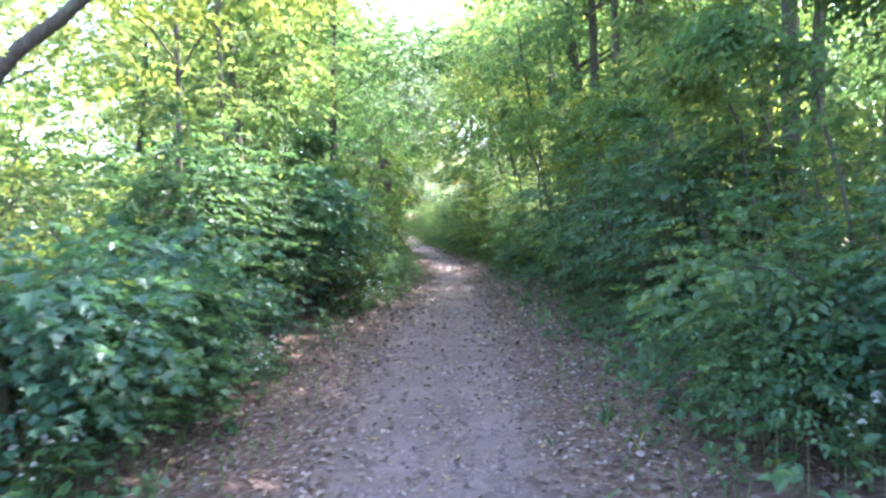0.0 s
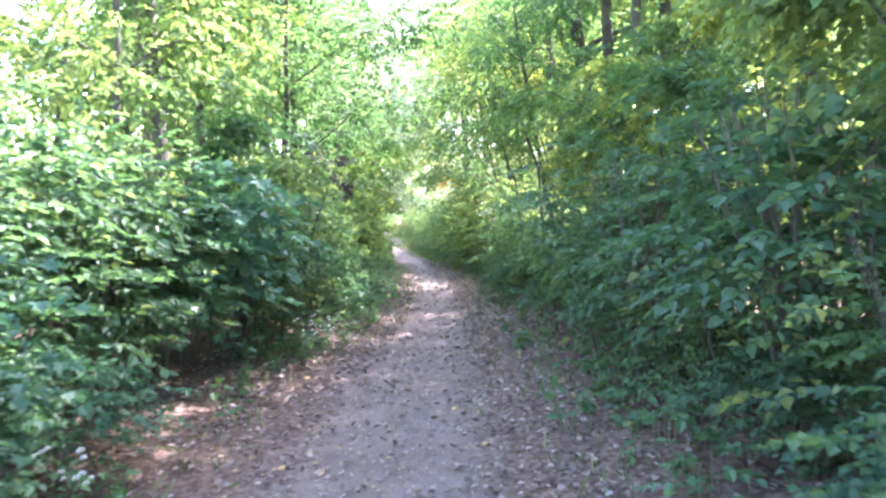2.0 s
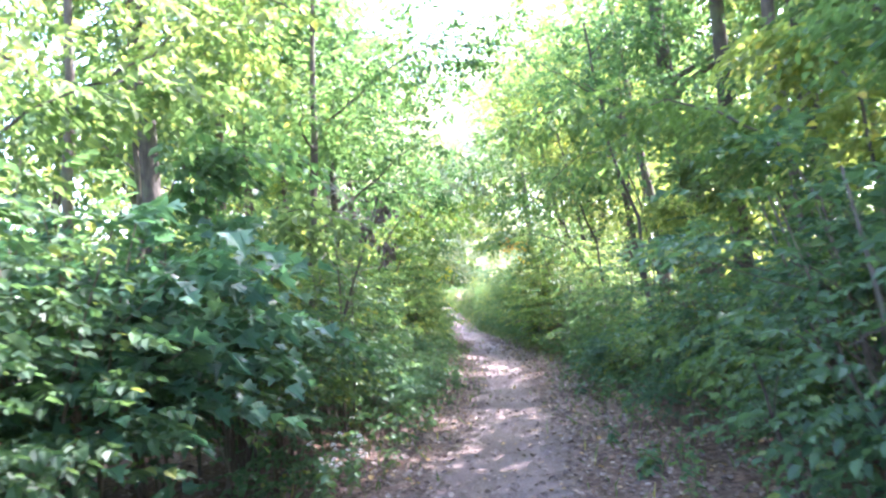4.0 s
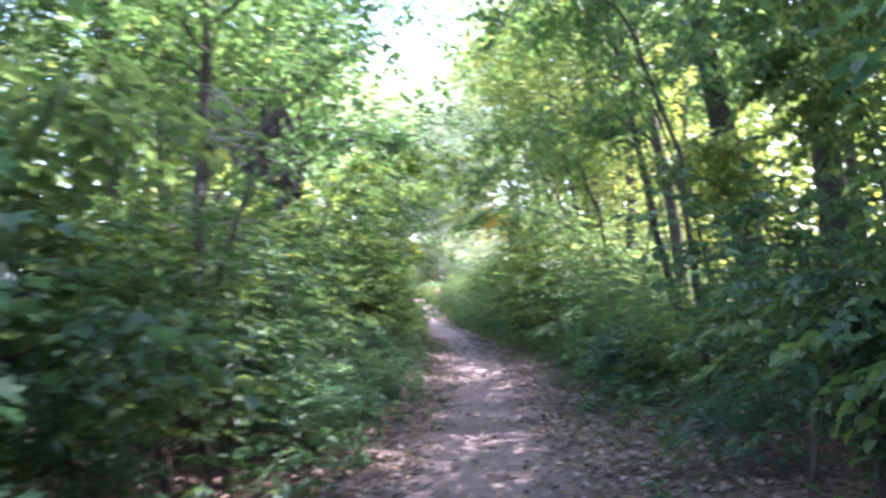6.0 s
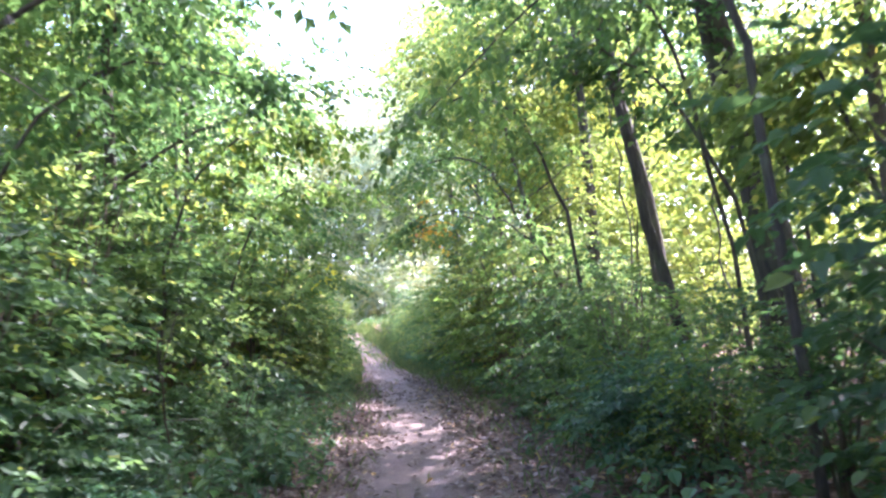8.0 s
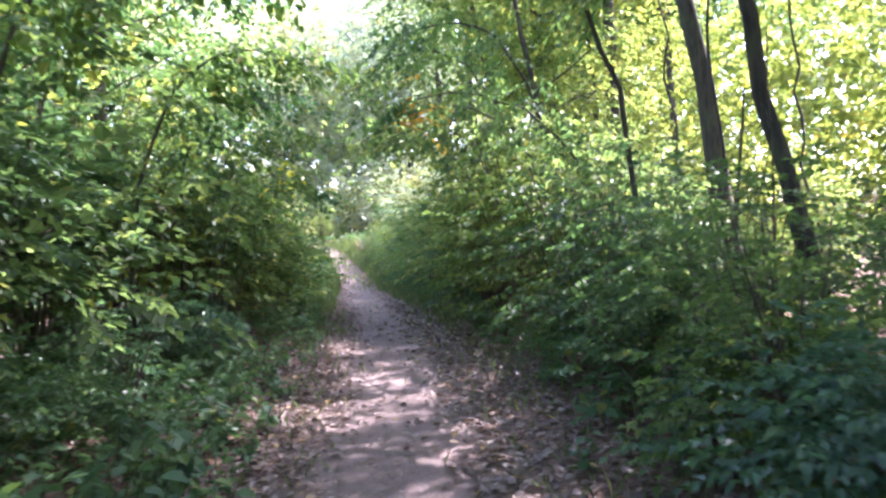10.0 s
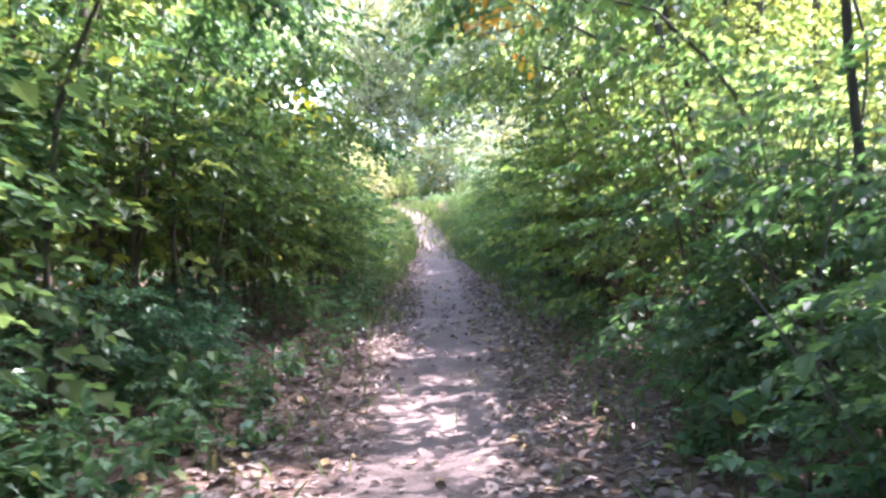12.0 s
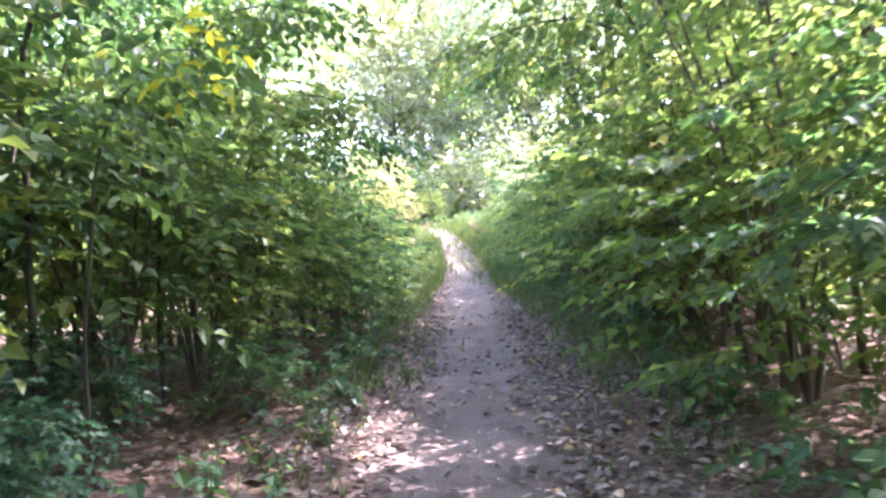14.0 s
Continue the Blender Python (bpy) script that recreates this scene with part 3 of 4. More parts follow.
    spots = [(3.4, 3.5), (7.4, 4.6), (5.6, 6.0), (5.3, 8.6), (7.0, 9.5), (4.9, 12.2), (7.6, 13.4), (4.0, 17.0), (10.5, 14.5), (6.0, 23.4), (-4.4, 16.0), (9.2, 24.0), (-9.5, 33.0), (3.7, 31.8), (-6.6, 29.0), (-5.6, 23.0), (3.3, 38.0), (6.6, 37.5), (5.4, 45.0)]
    for k, (x, y) in enumerate(spots):
        put(high[k % 3], x, y, rng.uniform(0, 360), rng.uniform(0.9, 1.15))
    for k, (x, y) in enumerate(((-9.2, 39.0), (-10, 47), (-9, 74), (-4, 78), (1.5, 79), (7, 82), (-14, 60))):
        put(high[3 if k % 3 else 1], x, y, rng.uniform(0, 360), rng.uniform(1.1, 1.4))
    # more added crowns: they shade the left hedge and close sky gaps
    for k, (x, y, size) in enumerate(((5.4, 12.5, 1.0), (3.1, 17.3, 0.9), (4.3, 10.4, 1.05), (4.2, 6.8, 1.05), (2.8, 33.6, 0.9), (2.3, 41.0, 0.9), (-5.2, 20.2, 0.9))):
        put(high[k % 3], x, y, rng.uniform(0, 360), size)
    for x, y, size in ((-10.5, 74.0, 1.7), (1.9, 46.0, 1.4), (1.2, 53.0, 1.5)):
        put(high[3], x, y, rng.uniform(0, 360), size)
    for x, y, k in ((5.6, 19.2, 2), (7.4, 21.6, 3), (8.8, 24.6, 1)):
        put(kinds[k], x, y, rng.uniform(0, 360), 1.05)
    for k in range(10):
        put(kinds[4 if k % 4 else 1], rng.uniform(-18, 2), rng.uniform(69, 76), rng.uniform(0, 360), rng.uniform(1.2, 1.9))


woods()


def dead_branch():
    """A broken stem leaning out of the hedge with withered dark leaves on it."""
    rng = np.random.default_rng(23)
    thing = tagged(new("dead_branch"), "withered brown branch with hanging dead leaves in the hedge", "branch")
    x0, y0 = -2.5, 15.7
    s = np.linspace(0, 1, 9)[:, None]
    z0 = float(height(x0, y0)) - 0.05
    pts = np.array((x0, y0, z0)) * (1 - s) + np.array((-1.42, 15.5, 2.75)) * s + np.array((0.1, 0, 0.3)) * s * (1 - s) + rng.normal(0, 0.02, (9, 3))
    part("stem", mesh_of("stem", *tube(pts, np.linspace(0.028, 0.008, 9), 7, 0.05, rng), BARK_DARK, True), thing)
    for c, n in (((-1.42, 15.5, 2.62), 26), ((-1.36, 15.5, 2.18), 34), ((-1.62, 15.6, 2.4), 16)):
        org = np.array(c) + rng.normal(0, 0.065, (n, 3))
        v, f = leaves(org, rng.normal(0, 0.5, (n, 3)) - (0, 0, 0.8), rng.normal(0, 1, (n, 3)), rng.uniform(0.05, 0.1, n), True, fold=0.9, droop=0.5, wide=1.2)
        part("withered_foliage", mesh_of("withered_foliage", v, f, DEAD_LEAF), thing)


dead_branch()


def dead_tangle():
    """Pale leafless twigs hanging together over the hedge."""
    rng = np.random.default_rng(24)
    thing = tagged(new("dead_tangle"), "tangle of pale dead twigs caught over the hedge", "branch")
    x0, y0 = -2.5, 16.6
    s = np.linspace(0, 1, 9)
    g = float(height(x0, y0)) - 0.05
    pts = np.stack((x0 + 0.35 * s ** 2, y0 - 0.3 * s, g + 3.0 * s), 1) + rng.normal(0, 0.015, (9, 3))
    stem = part("stem", mesh_of("stem", *tube(pts, np.linspace(0.03, 0.012, 9), 7, 0.05, rng), BARK, True), thing)
    for k in range(26):
        p = pts[rng.integers(5, 9)] + rng.normal(0, 0.03, 3)
        way = np.array((rng.uniform(-0.5, 1.1), rng.normal(0, 0.4), rng.uniform(-0.35, 0.35)))
        q = np.linspace(0, 1, 8)[:, None]
        line = p + way * q + np.array((0, 0, -0.3)) * q * q + np.cumsum(rng.normal(0, 0.022, (8, 3)), 0)
        part("twig", mesh_of("twig", *tube(line, np.linspace(0.009, 0.003, 8), 5), DEAD_WOOD), stem)
    n = 40
    v, f = leaves(np.array((-1.9, 16.3, 2.75)) + rng.normal(0, 1, (n, 3)) * (0.3, 0.2, 0.15), rng.normal(0, 0.5, (n, 3)) - (0, 0, 0.7), rng.normal(0, 1, (n, 3)), rng.uniform(0.05, 0.1, n), True, fold=0.8, droop=0.5, wide=1.2)
    part("withered_foliage", mesh_of("withered_foliage", v, f, DEAD_LEAF), thing)


dead_tangle()


LAST_BOUGH = []


def bough(x0, y0, z0, x1, y1, z1, mat, n, label, size=0.1, bark=None, seed=1, thick=0.022):
    """A long bough reaching over the way from a stem in the hedge."""
    rng = np.random.default_rng(seed)
    thing = tagged(new("sapling"), label, "sapling")
    g = float(height(x0, y0)) - 0.05
    foot, bend, tip = np.array((x0, y0, g)), np.array((x0, y0, z0)), np.array((x1, y1, z1))
    s = np.linspace(0, 1, 14)[:, None]
    pts = foot * (1 - s) ** 2 + 2 * bend * s * (1 - s) + tip * s * s + rng.normal(0, 0.02, (14, 3)) * np.minimum(1, 4 * s)
    part("stem", mesh_of("stem", *tube(pts, np.linspace(thick, thick * 0.25, 14), 9, 0.04, rng), bark or BARK_DARK, True), thing)
    k = rng.integers(6, 14, n)
    org = pts[k] + rng.normal(0, 0.16, (n, 3)) * (1, 1, 0.5)
    way = (tip - bend) / np.linalg.norm(tip - bend) * 0.6 + rng.normal(0, 0.6, (n, 3)) * (1, 1, 0.25)
    v, f = sprays(rng, org, way, rng.uniform(2.5, 5, n) * size, 8, np.full(n, size), True, wide=1.2)
    part("foliage", mesh_of("foliage", v, f, mat), thing)
    LAST_BOUGH.append(thing.name)
    return thing


def boughs():
    t = bough(2.0, 25.2, 3.4, -0.3, 24.9, 2.75, LEAF_TREE, 60, "sapling bending over the path with some orange leaves", 0.1, seed=61)
    rng = np.random.default_rng(62)
    n = 16
    org = np.array((0.0, 24.7, 2.6)) + rng.normal(0, 0.13, (n, 3))
    v, f = sprays(rng, org, rng.normal(0, 1, (n, 3)) * (1, 1, 0.3), np.full(n, 0.25), 5, np.full(n, 0.085), True)
    part("autumn_foliage", mesh_of("autumn_foliage", v, f, LEAF_AUTUMN), t, "orange and yellow leaves")
    bough(-2.6, 20.8, 3.9, -0.9, 21.6, 3.3, LEAF_TREE, 90, "sapling with drooping green sprays above the hedge", 0.1, seed=63)
    bough(-2.7, 23.6, 3.9, -1.1, 24.4, 3.1, LEAF_TREE, 90, "sapling with drooping green sprays above the hedge", 0.1, seed=64)
    bough(-2.9, 18.2, 3.8, -1.2, 19.4, 3.2, LEAF_TREE, 80, "sapling with drooping green sprays above the hedge", 0.1, seed=65)
    bough(2.4, 19.0, 3.6, 0.9, 20.2, 3.5, LEAF_TREE, 80, "sapling with green sprays arching over the path", 0.1, seed=66)
    bough(2.6, 12.6, 3.4, 1.1, 14.2, 3.2, LEAF_TREE, 70, "sapling with green sprays arching over the path", 0.1, seed=68)
    bough(-4.9, 6.5, 2.6, -1.9, 6.6, 4.0, LEAF_WARM, 22, "dark tree bent over the hedge, with few leaves", 0.11, seed=70, thick=0.14)
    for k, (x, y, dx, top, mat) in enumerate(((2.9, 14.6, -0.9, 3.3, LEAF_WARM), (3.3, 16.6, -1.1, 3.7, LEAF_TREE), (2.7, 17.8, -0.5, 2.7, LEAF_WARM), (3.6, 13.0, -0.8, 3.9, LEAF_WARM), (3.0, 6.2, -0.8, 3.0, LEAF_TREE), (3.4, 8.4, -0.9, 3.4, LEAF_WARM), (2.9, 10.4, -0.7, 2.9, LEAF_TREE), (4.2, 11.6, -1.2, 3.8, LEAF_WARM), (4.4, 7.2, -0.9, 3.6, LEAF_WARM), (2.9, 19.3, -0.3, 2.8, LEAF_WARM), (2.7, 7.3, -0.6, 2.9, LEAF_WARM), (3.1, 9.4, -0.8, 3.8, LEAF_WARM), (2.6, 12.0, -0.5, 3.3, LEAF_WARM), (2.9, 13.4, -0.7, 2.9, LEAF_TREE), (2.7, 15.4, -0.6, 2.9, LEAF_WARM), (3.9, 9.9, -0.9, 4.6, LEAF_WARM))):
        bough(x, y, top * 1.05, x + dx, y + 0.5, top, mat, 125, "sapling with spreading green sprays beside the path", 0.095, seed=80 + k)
    bough(2.5, 13.9, 1.2, 1.5, 13.7, 1.2, LEAF_MID, 40, "low arching sapling with large green leaves", 0.105, seed=96, thick=0.014)
    for k, (y, z0, z1, x1) in enumerate(((4.6, 1.3, 1.15, 1.5), (5.6, 0.8, 0.6, 1.42), (9.5, 1.4, 1.2, 1.6), (10.5, 1.0, 0.8, 1.4), (21.6, 1.0, 0.85, 1.25), (22.9, 1.6, 1.4, 1.2), (24.0, 0.7, 0.6, 1.15))):
        bough(x1 + 0.95, y + 0.2, z0, x1, y, z1, LEAF_MID if y < 20 else LEAF_TREE, 32, "low arching sapling with large green leaves", 0.095, seed=120 + k, thick=0.013)
    bough(2.4, 12.7, 1.3, 1.6, 13.0, 0.95, LEAF_MID, 36, "low arching sapling with large green leaves", 0.1, seed=97, thick=0.014)
    bough(-2.3, 13.3, 1.5, -1.45, 13.4, 1.25, LEAF_MID, 40, "low arching sapling with large green leaves", 0.1, seed=98, thick=0.014)
    bough(-2.5, 25.7, 2.3, -1.6, 25.3, 2.15, LEAF_TREE, 34, "sapling with its tip coloured as sunlit at the hedge's end", 0.1, seed=91, thick=0.014)
    # sunlit tip: the sun on these sprays is put into their yellow colour
    n = 9
    v, f = sprays(rng, np.array((-1.58, 25.28, 2.1)) + rng.normal(0, 0.07, (n, 3)), rng.normal(0, 1, (n, 3)) * (1, 1, 0.3), np.full(n, 0.2), 5, np.full(n, 0.085), True)
    part("yellow_foliage", mesh_of("yellow_foliage", v, f, LEAF_SUNLIT), scene.objects[LAST_BOUGH[-1]], "leaves coloured bright yellow for the sun on them")
    for k, (x, y, top, tip, mat) in enumerate(((1.7, 26.0, 4.2, -0.25, LEAF_TREE), (1.8, 27.4, 3.4, -0.35, LEAF_WARM), (1.6, 28.8, 4.6, -0.7, LEAF_TREE), (1.5, 30.0, 3.5, -0.7, LEAF_WARM), (1.4, 31.6, 5.0, -1.2, LEAF_WARM), (1.2, 33.0, 3.8, -1.0, LEAF_TREE), (1.9, 23.4, 4.4, 0.1, LEAF_TREE), (0.9, 35.5, 4.4, -1.5, LEAF_WARM), (1.8, 17.2, 4.3, 0.3, LEAF_TREE))):
        bough(x, y, top * 1.12, tip, y - 0.4, top * 0.86, mat, 50 if 25.5 < y < 29 else 80, "young tree arching over the path with layered green sprays", 0.105, seed=140 + k, thick=0.03)
    for k, (x, y, top, tip, mat) in enumerate(((-3.2, 27.8, 3.4, -1.7, LEAF_TREE), (-3.5, 29.6, 3.0, -2.0, LEAF_WARM), (-3.6, 31.6, 2.8, -2.1, LEAF_TREE), (-3.0, 26.0, 3.7, -1.8, LEAF_TREE))):
        bough(x, y, top * 1.1, tip, y - 0.2, top * 0.85, mat, 80, "sapling with drooping green sprays above the hedge", 0.105, seed=160 + k, thick=0.024)
    bough(2.3, 19.2, 5.6, 0.1, 18.9, 2.6, LEAF_TREE, 45, "thin dark sapling hanging over the path with sparse sprays", 0.1, seed=173, thick=0.02)
    bough(-3.0, 13.8, 2.9, -1.75, 14.0, 2.45, LEAF_WARM, 60, "sapling with large yellow-green leaves leaning out of the hedge", 0.135, seed=171, thick=0.018)
    bough(-3.0, 12.6, 3.3, -2.0, 12.9, 2.9, LEAF_TREE, 60, "sapling with large green leaves leaning out of the hedge", 0.13, seed=172, thick=0.018)
    bough(-3.4, 10.6, 3.6, -2.1, 12.2, 3.2, LEAF_WARM, 80, "sapling with yellow-green sprays above the hedge", 0.11, seed=69)


boughs()


def bare_stems():
    rng = np.random.default_rng(77)
    for k in range(44):
        side = -1 if k % 3 == 0 else 1
        y = rng.uniform(3.2, 31)
        e = left_edge(y) - 0.35 if side < 0 else right_edge(y) + 0.3
        x = e + side * rng.uniform(0.0, 0.9)
        tall, out = rng.uniform(0.7, 2.3), rng.normal(0, 0.35, 2)
        s = np.linspace(0, 1, 9)
        pts = np.stack((x + out[0] * s ** 1.6, y + out[1] * s ** 1.6, float(height(x, y)) - 0.04 + tall * s), 1) + np.cumsum(rng.normal(0, 0.012, (9, 3)), 0)
        thing = tagged(new("bare_sapling"), "thin bare grey sapling stem standing in the undergrowth", "sapling", "bare stems in the hedge")
        stem = part("stem", mesh_of("stem", *tube(pts, np.linspace(0.013, 0.005, 9) * rng.uniform(0.8, 1.6), 6, 0.06, rng), BARK, True), thing)
        for j in range(2):
            p = pts[rng.integers(3, 7)]
            d = rng.normal(0, 0.35, 3) + (0, 0, 0.25)
            part("twig", mesh_of("twig", *tube(p + d * np.linspace(0, 1, 5)[:, None] + rng.normal(0, 0.008, (5, 3)), np.linspace(0.006, 0.002, 5), 5), BARK), stem)


bare_stems()


def vines():
    rng = np.random.default_rng(71)
    for x, y, tall in ((3.36, 27.3, 6.0), (3.0, 24.6, 5.5), (4.5, 25.6, 6.0)):
        s = np.linspace(0, 1, 22)
        sway = np.cumsum(rng.normal(0, 0.05, (22, 2)), 0)
        pts = np.stack((x + sway[:, 0], y + sway[:, 1], float(height(x, y)) - 0.05 + tall * s), 1)
        tagged(new("vine", mesh_of("vine", *tube(pts, np.linspace(0.02, 0.011, 22), 6, 0.08, rng), BARK_DARK, True)), "thin dark woody vine hanging beside a trunk", "vine", "vines by the clearing")


vines()


def far_woods():
    """The wood all round, past what can be told apart."""
    rng = np.random.default_rng(9)
    def belt(name, mat, n, place, label, coarse=1.0):
        c = place(n)
        d = sphere_ways(rng, n, -0.6)
        v, f = sprays(rng, c, d, rng.uniform(0.6, 1.3, n), 5, rng.uniform(0.24, 0.44, n) * coarse, False, 0.5, wide=1.5)
        tagged(new(name, mesh_of(name, v, f, mat)), label, "woods", kind="stuff")
    def left(n):
        y = rng.uniform(-12, 75, n)
        return np.stack((left_edge(y) - rng.uniform(9, 24, n), y, 0.4 + 12 * rng.random(n)), 1)
    def right(n):
        y = rng.uniform(-12, 75, n)
        return np.stack((right_edge(y) + np.where((y > 22) & (y < 44), rng.uniform(18, 28, n), rng.uniform(9, 24, n)), y, 0.4 + 11 * rng.random(n) ** 1.1), 1)
    def ahead(n):
        x = rng.uniform(-34, 24, n)
        return np.stack((x, 70 + rng.uniform(0, 18, n) + 0.5 * np.maximum(x, 0), 2.4 + 20 * rng.random(n) ** 1.1), 1)
    def behind(n):
        return np.stack((rng.uniform(-24, 24, n), -14 - rng.uniform(0, 8, n), 0.4 + 9 * rng.random(n) ** 1.2), 1)
    def round_right(n):
        a = rng.uniform(-10, 85, n)
        r = rng.uniform(24, 40, n)
        return np.stack((r * np.cos(np.radians(a)) + 3, 12 + 1.3 * r * np.sin(np.radians(a)), 0.4 + 15 * rng.random(n)), 1)
    # part of the sunlight on these belts is put into their leaf colour
    belt("far_woods", LEAF_WARM, 6500, left, "sunlit yellow-unseen green woods behind the start, added to close off light")
    belt("far_woods", LEAF_WARM, 4000, right, "sunlit unseen green woods behind the start, added to close off light beyond a clearing")
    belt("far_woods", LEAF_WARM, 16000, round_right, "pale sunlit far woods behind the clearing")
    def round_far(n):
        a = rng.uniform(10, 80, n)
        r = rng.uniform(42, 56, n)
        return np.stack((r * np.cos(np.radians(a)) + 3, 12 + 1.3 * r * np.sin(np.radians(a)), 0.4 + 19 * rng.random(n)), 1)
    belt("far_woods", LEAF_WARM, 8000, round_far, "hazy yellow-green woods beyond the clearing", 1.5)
    def ahead_low(n):
        x = rng.uniform(-38, 16, n)
        y = 67 + rng.uniform(0, 12, n) + 0.5 * np.maximum(x, 0)
        return np.stack((x, y, height(x, y) + 0.2 + 5 * rng.random(n)), 1)
    # haze over the far end comes from the pale leaf colour
    belt("far_woods", LEAF_HAZED, 5000, ahead_low, "bushes at the foot of the far woods, coloured pale for haze")
    belt("far_woods", LEAF_HAZED, 15000, ahead, "far woods at the end of the path, coloured pale for haze")
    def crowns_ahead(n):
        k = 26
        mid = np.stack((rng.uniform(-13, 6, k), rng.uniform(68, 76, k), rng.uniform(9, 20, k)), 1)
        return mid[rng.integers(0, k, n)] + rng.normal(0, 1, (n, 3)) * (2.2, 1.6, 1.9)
    belt("far_woods", LEAF_HAZED, 2600, crowns_ahead, "tall crowns behind the path's bend, coloured pale for haze")
    # never in view: added behind the start to hold back light
    belt("far_woods", LEAF_TREE, 2500, behind, "unseen green woods behind the start, added to close off light")


far_woods()


# ---- litter, herbs and grass ----
def litter():
    rng = np.random.default_rng(15)
    def strew(n, y, x, small, large, lift, rough=1.0):
        a = rng.uniform(0, 6.28, n)
        base = np.stack((x, y, height(x, y) + rng.uniform(0.003, lift, n)), 1)
        way = np.stack((np.cos(a), np.sin(a), rng.normal(0.03, 0.14 * rough, n)), 1)
        up = np.array((0, 0, 1.0)) + rng.normal(0, 0.32 * rough, (n, 3))
        size = rng.uniform(small, large, n) * np.interp(y, (8, 16), (0.85, 1.05))
        return leaves(base, way, up, size, large > 0.04, fold=0.5 * rough, droop=-0.15, wide=1.25)
    # along the way, thin on the trodden middle
    n = 22000
    y = np.concatenate((rng.uniform(1.5, 34, n - 4000), rng.uniform(34, 54, 4000)))
    x = (right_edge(y) + left_edge(y)) * 0.5 + np.clip(rng.normal(0, 1, n), -2, 2) * (right_edge(y) - left_edge(y)) * 0.36
    keep = (np.abs(x - centre(y)) > half(y) * rng.uniform(0.5, 1.3, n)) | (rng.random(n) < np.interp(y, (10, 18), (0.34, 0.1)))
    middle = strew(keep.sum(), y[keep], x[keep], 0.035, 0.075, 0.022, 1.1)
    # under the bushes on both banks
    n = 15000
    y = rng.uniform(2, 40, n)
    out = rng.uniform(0, 1.9, n) ** 1.3
    x = np.where(rng.random(n) < 0.55, left_edge(y) + 0.3 - out, right_edge(y) - 0.25 + out)
    banks = strew(n, y, x, 0.04, 0.08, 0.035)
    v, f = join([middle, banks])
    tagged(new("leaf_litter", mesh_of("leaf_litter", v, f, DRY_LEAF)), "dry brown fallen leaves strewn over the path", "leaf litter", kind="stuff")
    n = 24000
    y = 2 + 36 * rng.random(n) ** 1.25
    x = centre(y) + rng.normal(0, 0.62, n)
    keep = (np.abs(x - centre(y)) > half(y) * 0.9) | (rng.random(n) < np.interp(y, (9, 17), (0.9, 0.16)))
    v, f = strew(keep.sum(), y[keep], x[keep], 0.02, 0.05, 0.008, 0.3)
    tagged(new("leaf_crumbs", mesh_of("leaf_crumbs", v, f, DRY_LEAF)), "small broken bits of dry leaf on the trodden path", "leaf litter", kind="stuff")
    shapes = [mesh_of("fallen_leaf", *leaves(np.zeros((1, 3)), np.array(((0, 1.0, 0),)), np.array(((0, 0, 1.0),)), np.ones(1), True, fold=fo, droop=dr, wide=wd), DRY_LEAF) for fo, dr, wd in ((0.6, -0.2, 1.5), (0.3, 0.25, 1.8), (0.8, -0.35, 1.2))]
    for k in range(300):
        ly = rng.uniform(4, 30)
        lx = rng.uniform(left_edge(ly) + 0.2, right_edge(ly) - 0.1)
        part("fallen_leaf", shapes[k % 3], ground, m=pose(lx, ly, float(height(lx, ly)) + 0.02, rng.normal(0, 12), rng.normal(0, 12), rng.uniform(0, 360)) @ Matrix.Scale(rng.uniform(0.05, 0.085), 4))


litter()


def herb(seed, mat, tall, count, size, flower=False, label=""):
    """A small plant with a few upright stalks, its leaves pair by pair."""
    rng = np.random.default_rng(seed)
    thing = tagged(new("herb"), label, "herb", "herbs along the path")
    one = mesh_of("leaf", *leaves(np.zeros((1, 3)), np.array(((0, 1.0, 0),)), np.array(((0, 0, 1.0),)), np.ones(1), True, wide=1.4), mat)
    blossom = None
    if flower:
        d = sphere_ways(rng, 60, -0.1)
        blossom = mesh_of("flower_head", *leaves(d * 0.5, d, np.roll(d, 1, 1), np.full(60, 0.5), False), PETAL)
    for k in range(count):
        a, h, out = rng.uniform(0, 6.28), tall * rng.uniform(0.65, 1.1), tall * rng.uniform(0.1, 0.45)
        q = np.linspace(0, 1, 5)
        pts = np.stack((np.cos(a) * out * q, np.sin(a) * out * q, h * q - 0.02), 1)
        stalk = part("stalk", mesh_of("stalk", *tube(pts, np.linspace(0.004, 0.002, 5), 5), STALK), thing)
        for j in range(5):
            s = 0.3 + 0.7 * (j + 0.5) / 5
            p = [np.interp(s, q, pts[:, i]) for i in range(3)]
            part("leaf", one, stalk, m=pose(*p, rng.normal(-8, 14), rng.normal(0, 12), math.degrees(a) + 137 * j + rng.normal(0, 20)) @ Matrix.Scale(size * rng.uniform(0.7, 1.2), 4))
        if flower:
            for j in range(3):
                p = pts[-1] + rng.normal(0, 0.025, 3)
                part("flower_head", blossom, stalk, "small white flower cluster", pose(*p) @ Matrix.Scale(rng.uniform(0.014, 0.024), 4))
    return thing


HERBS = [
    herb(41, LEAF_HERB, 0.28, 3, 0.075, False, "low green herb at the path's edge"),
    herb(42, LEAF_HERB, 0.4, 3, 0.07, False, "green herb with paired leaves beside the path"),
    herb(43, LEAF_COOL, 0.22, 3, 0.085, False, "low broad-leaved herb among dry leaves"),
]
FLOWERS = herb(44, LEAF_HERB, 0.5, 4, 0.07, True, "herb with small white flower clusters")
for o in HERBS + [FLOWERS]:
    FIRST[id(o)] = False


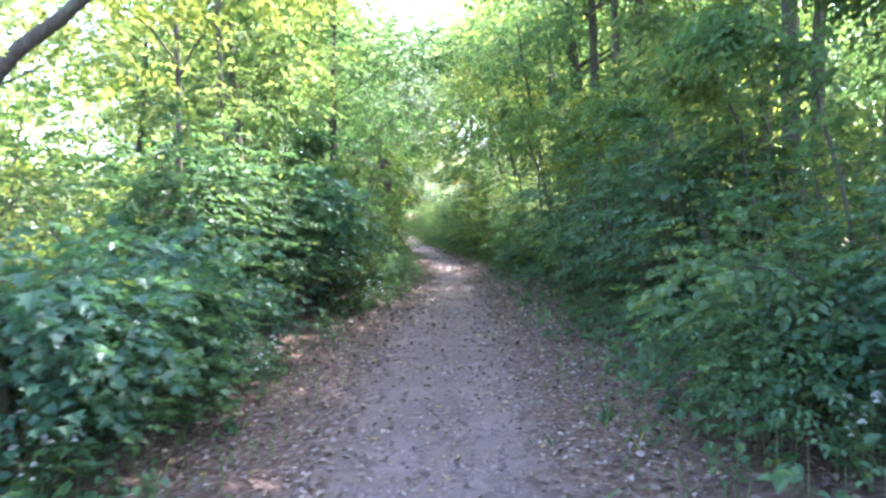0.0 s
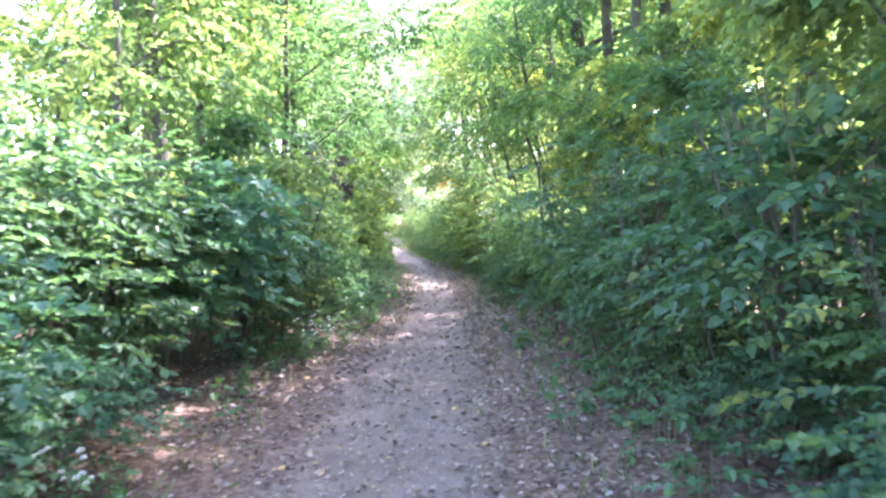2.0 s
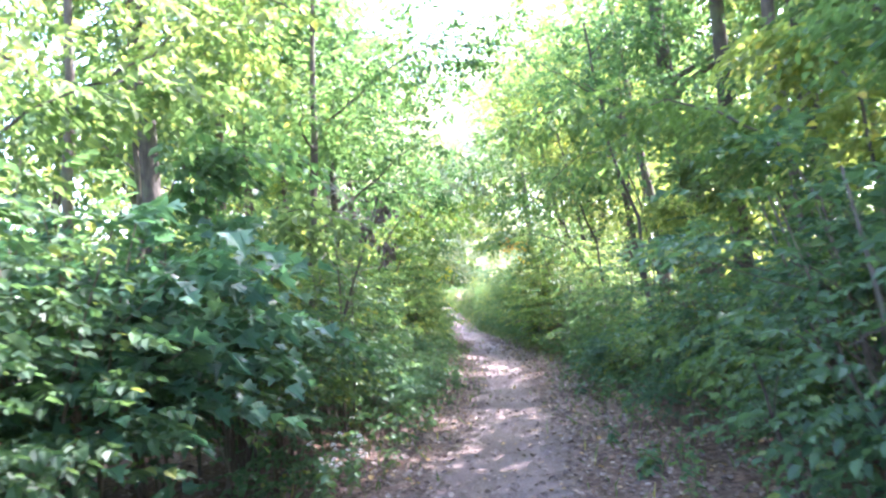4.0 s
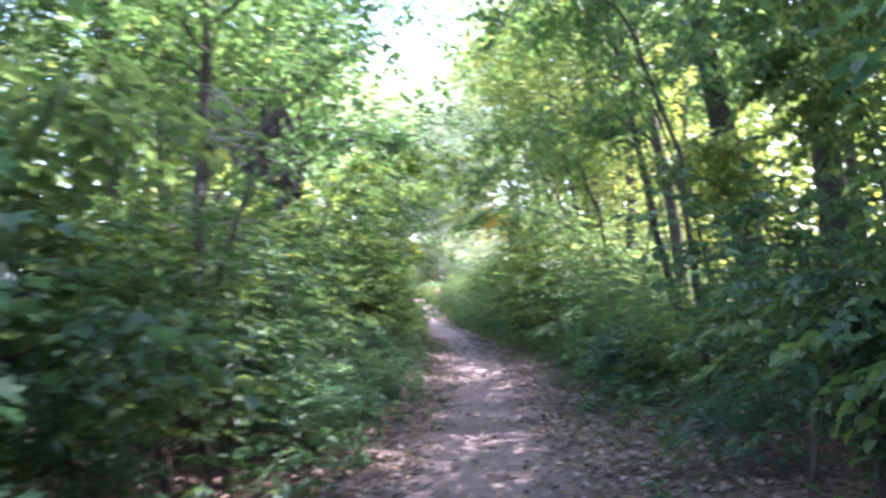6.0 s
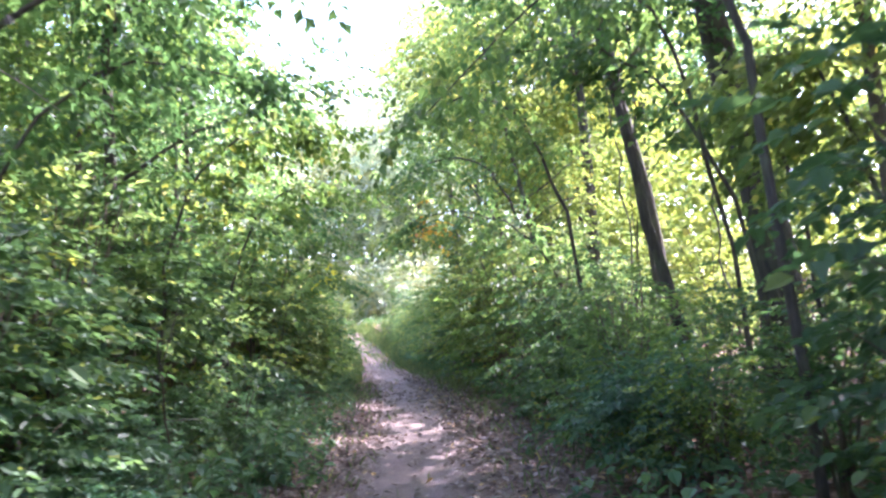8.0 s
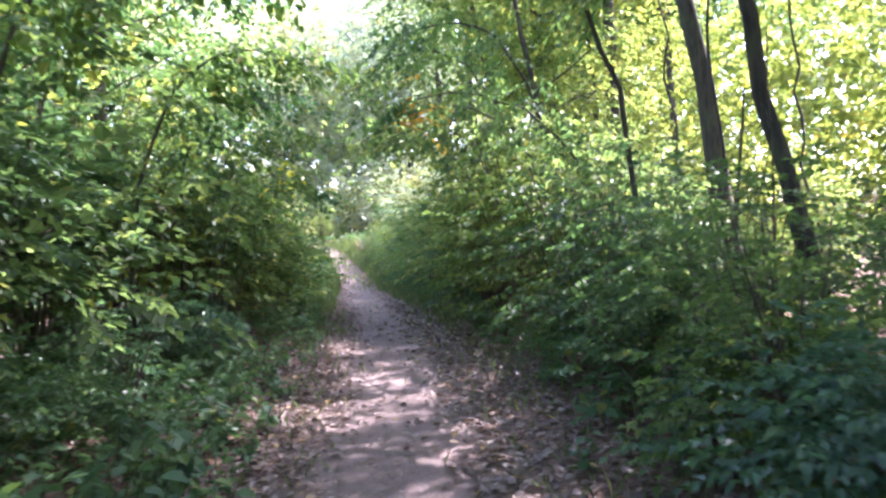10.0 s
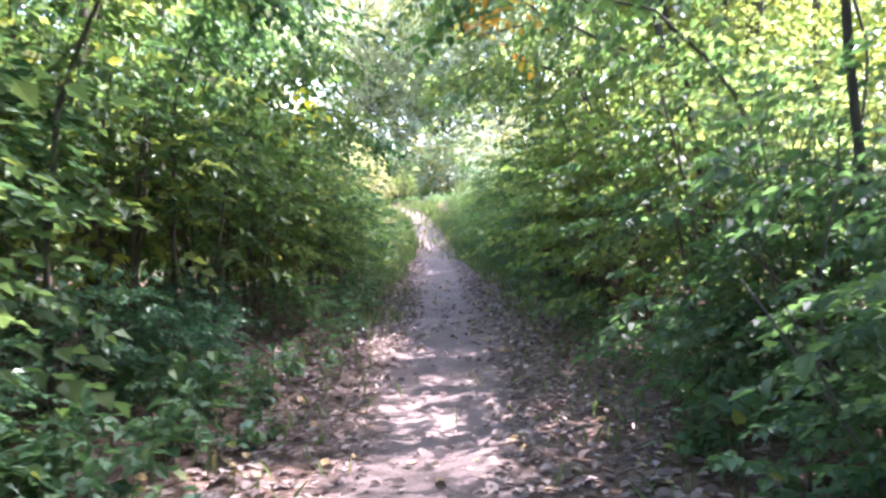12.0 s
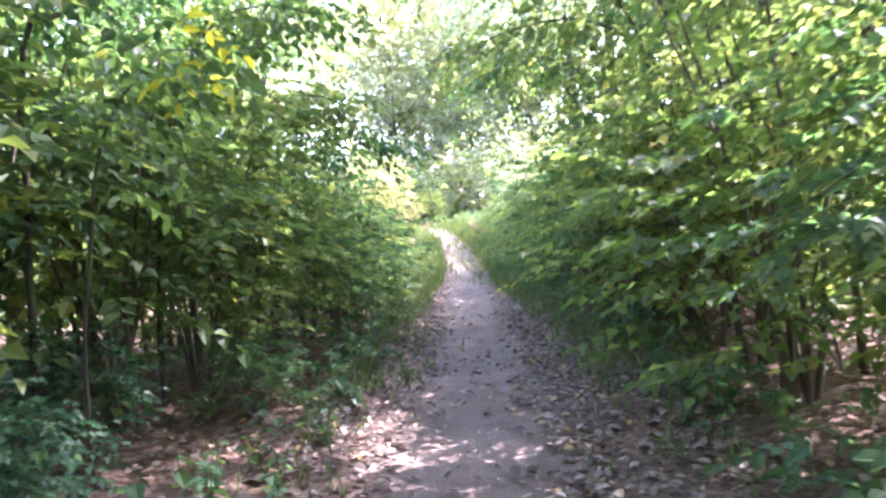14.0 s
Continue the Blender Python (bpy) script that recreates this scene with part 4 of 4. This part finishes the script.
def verge():
    rng = np.random.default_rng(17)
    for k in range(108):
        y = rng.uniform(2.2, 34)
        side = -1 if rng.random() < (0.55 if y < 20 else 0.75) else 1
        e = left_edge(y) if side < 0 else right_edge(y)
        put(HERBS[rng.integers(3)], e + side * rng.uniform(-0.28, 0.25), y, rng.uniform(0, 360), rng.uniform(0.7, 1.25))
    for k in range(56):
        y = rng.uniform(17.8, 25.5)
        put(HERBS[rng.integers(3)], left_edge(y) - rng.uniform(0.0, 0.95), y, rng.uniform(0, 360), rng.uniform(0.9, 1.7))
    for x, y in ((-1.45, 20.5), (-1.6, 20.9), (-1.35, 20.1), (-1.75, 20.4)):
        put(HERBS[2], x, y, rng.uniform(0, 360), rng.uniform(1.5, 1.9))
    for x, y in ((-1.45, 13.1), (-1.6, 12.8), (-2.15, 4.05), (-2.3, 4.3), (2.2, 4.3), (2.35, 4.5), (2.05, 4.1), (-1.75, 7.0), (-1.9, 7.6)):
        put(FLOWERS, x, y, rng.uniform(0, 360), rng.uniform(0.9, 1.15))


verge()


def ground_cover():
    """Low leafy plants that cover the banks."""
    rng = np.random.default_rng(18)
    org = []
    for side, y0, y1, near, far, n in ((-1, 17.2, 24.5, 0.05, 1.5, 520), (-1, 12.5, 17.5, 0.0, 0.7, 160), (1, 16.5, 24.5, 0.05, 1.7, 520), (1, 24.5, 31, -0.05, 0.5, 130), (-1, 2.5, 8, 0.1, 0.9, 170), (1, 2.5, 12, 0.1, 0.7, 170), (-1, 27, 44, -0.15, 0.6, 260), (1, 31, 46, -0.2, 0.7, 300)):
        y = rng.uniform(y0, y1, n)
        e = np.where(side < 0, left_edge(y), right_edge(y))
        x = e + side * rng.uniform(near, far, n)
        org.append(np.stack((x, y, height(x, y) + rng.uniform(0.05, 0.34, n)), 1))
    org = np.vstack(org)
    n = len(org)
    way = rng.normal(0, 1, (n, 3)) * (1, 1, 0.2) + (0, 0, 0.25)
    v, f = sprays(rng, org, way, rng.uniform(0.1, 0.24, n), 6, rng.uniform(0.06, 0.1, n), True, 0.3, wide=1.35)
    stalks = [tube(np.array((p - (0, 0, p[2] - float(height(p[0], p[1])) + 0.02), p)), (0.003, 0.002), 3) for p in org]
    tagged(new("ground_cover", mesh_of("ground_cover", v, f, LEAF_HERB, wood=(*join(stalks), STALK))), "low green leafy plants covering the banks", "ground cover", kind="stuff")


ground_cover()


def undergrowth():
    """Low plants over the wood's floor behind the hedges and round the bend."""
    rng = np.random.default_rng(28)
    n = 6500
    y = rng.uniform(-8, 62, n)
    side = np.where(rng.random(n) < 0.5, -1, 1)
    x = np.where(side < 0, left_edge(y), right_edge(y)) + side * rng.uniform(1.2, 17, n)
    far_y = rng.uniform(54, 70, 1800)
    far_x = rng.uniform(-22, 5, 1800)
    off = np.abs(far_x - centre(far_y)) > 1.6
    x, y = np.concatenate((x, far_x[off])), np.concatenate((y, far_y[off]))
    n = len(x)
    org = np.stack((x, y, height(x, y) + rng.uniform(0.06, 0.4, n)), 1)
    v, f = sprays(rng, org, rng.normal(0, 1, (n, 3)) * (1, 1, 0.2) + (0, 0, 0.3), rng.uniform(0.2, 0.5, n), 6, rng.uniform(0.11, 0.19, n), False, 0.3, wide=1.4)
    tagged(new("undergrowth", mesh_of("undergrowth", v, f, LEAF_HERB)), "low green undergrowth on the woodland floor", "undergrowth", kind="stuff")


undergrowth()


def grass():
    rng = np.random.default_rng(19)
    n = 7500
    y = np.concatenate((rng.uniform(2, 30, 1800), rng.uniform(28, 66, n - 1800)))
    side = np.where(rng.random(n) < 0.5, -1, 1)
    e = np.where(side < 0, left_edge(y), right_edge(y))
    x = e + side * rng.normal(-0.1, 0.28, n) * np.interp(y, (38, 52), (1, 4))
    m = 7000  # thick grass on both sides of the far stretch
    y2 = 33 + 25 * rng.random(m) ** 0.7
    d = np.where(rng.random(m) < 0.45, -1, 1) * (np.interp(y2, (33, 40, 50), (0.75, 0.64, 0.52)) + np.abs(rng.normal(0, 0.55, m)))
    x, y = np.concatenate((x, centre(y2) + d)), np.concatenate((y, y2))
    n += m
    base = np.stack((x, y, height(x, y)), 1)
    tall = rng.uniform(0.1, 0.24, n) * np.interp(y, (20, 40, 52), (0.7, 1.1, 1.7))
    v, f = leaves(base, np.array((0, 0, 1.0)) + rng.normal(0, 0.35, (n, 3)), rng.normal(0, 1, (n, 3)), tall, False, wide=0.12, droop=0.4)
    tagged(new("grass", mesh_of("grass", v, f, GRASS)), "thin green grass along the path's edges", "grass", kind="stuff")


grass()
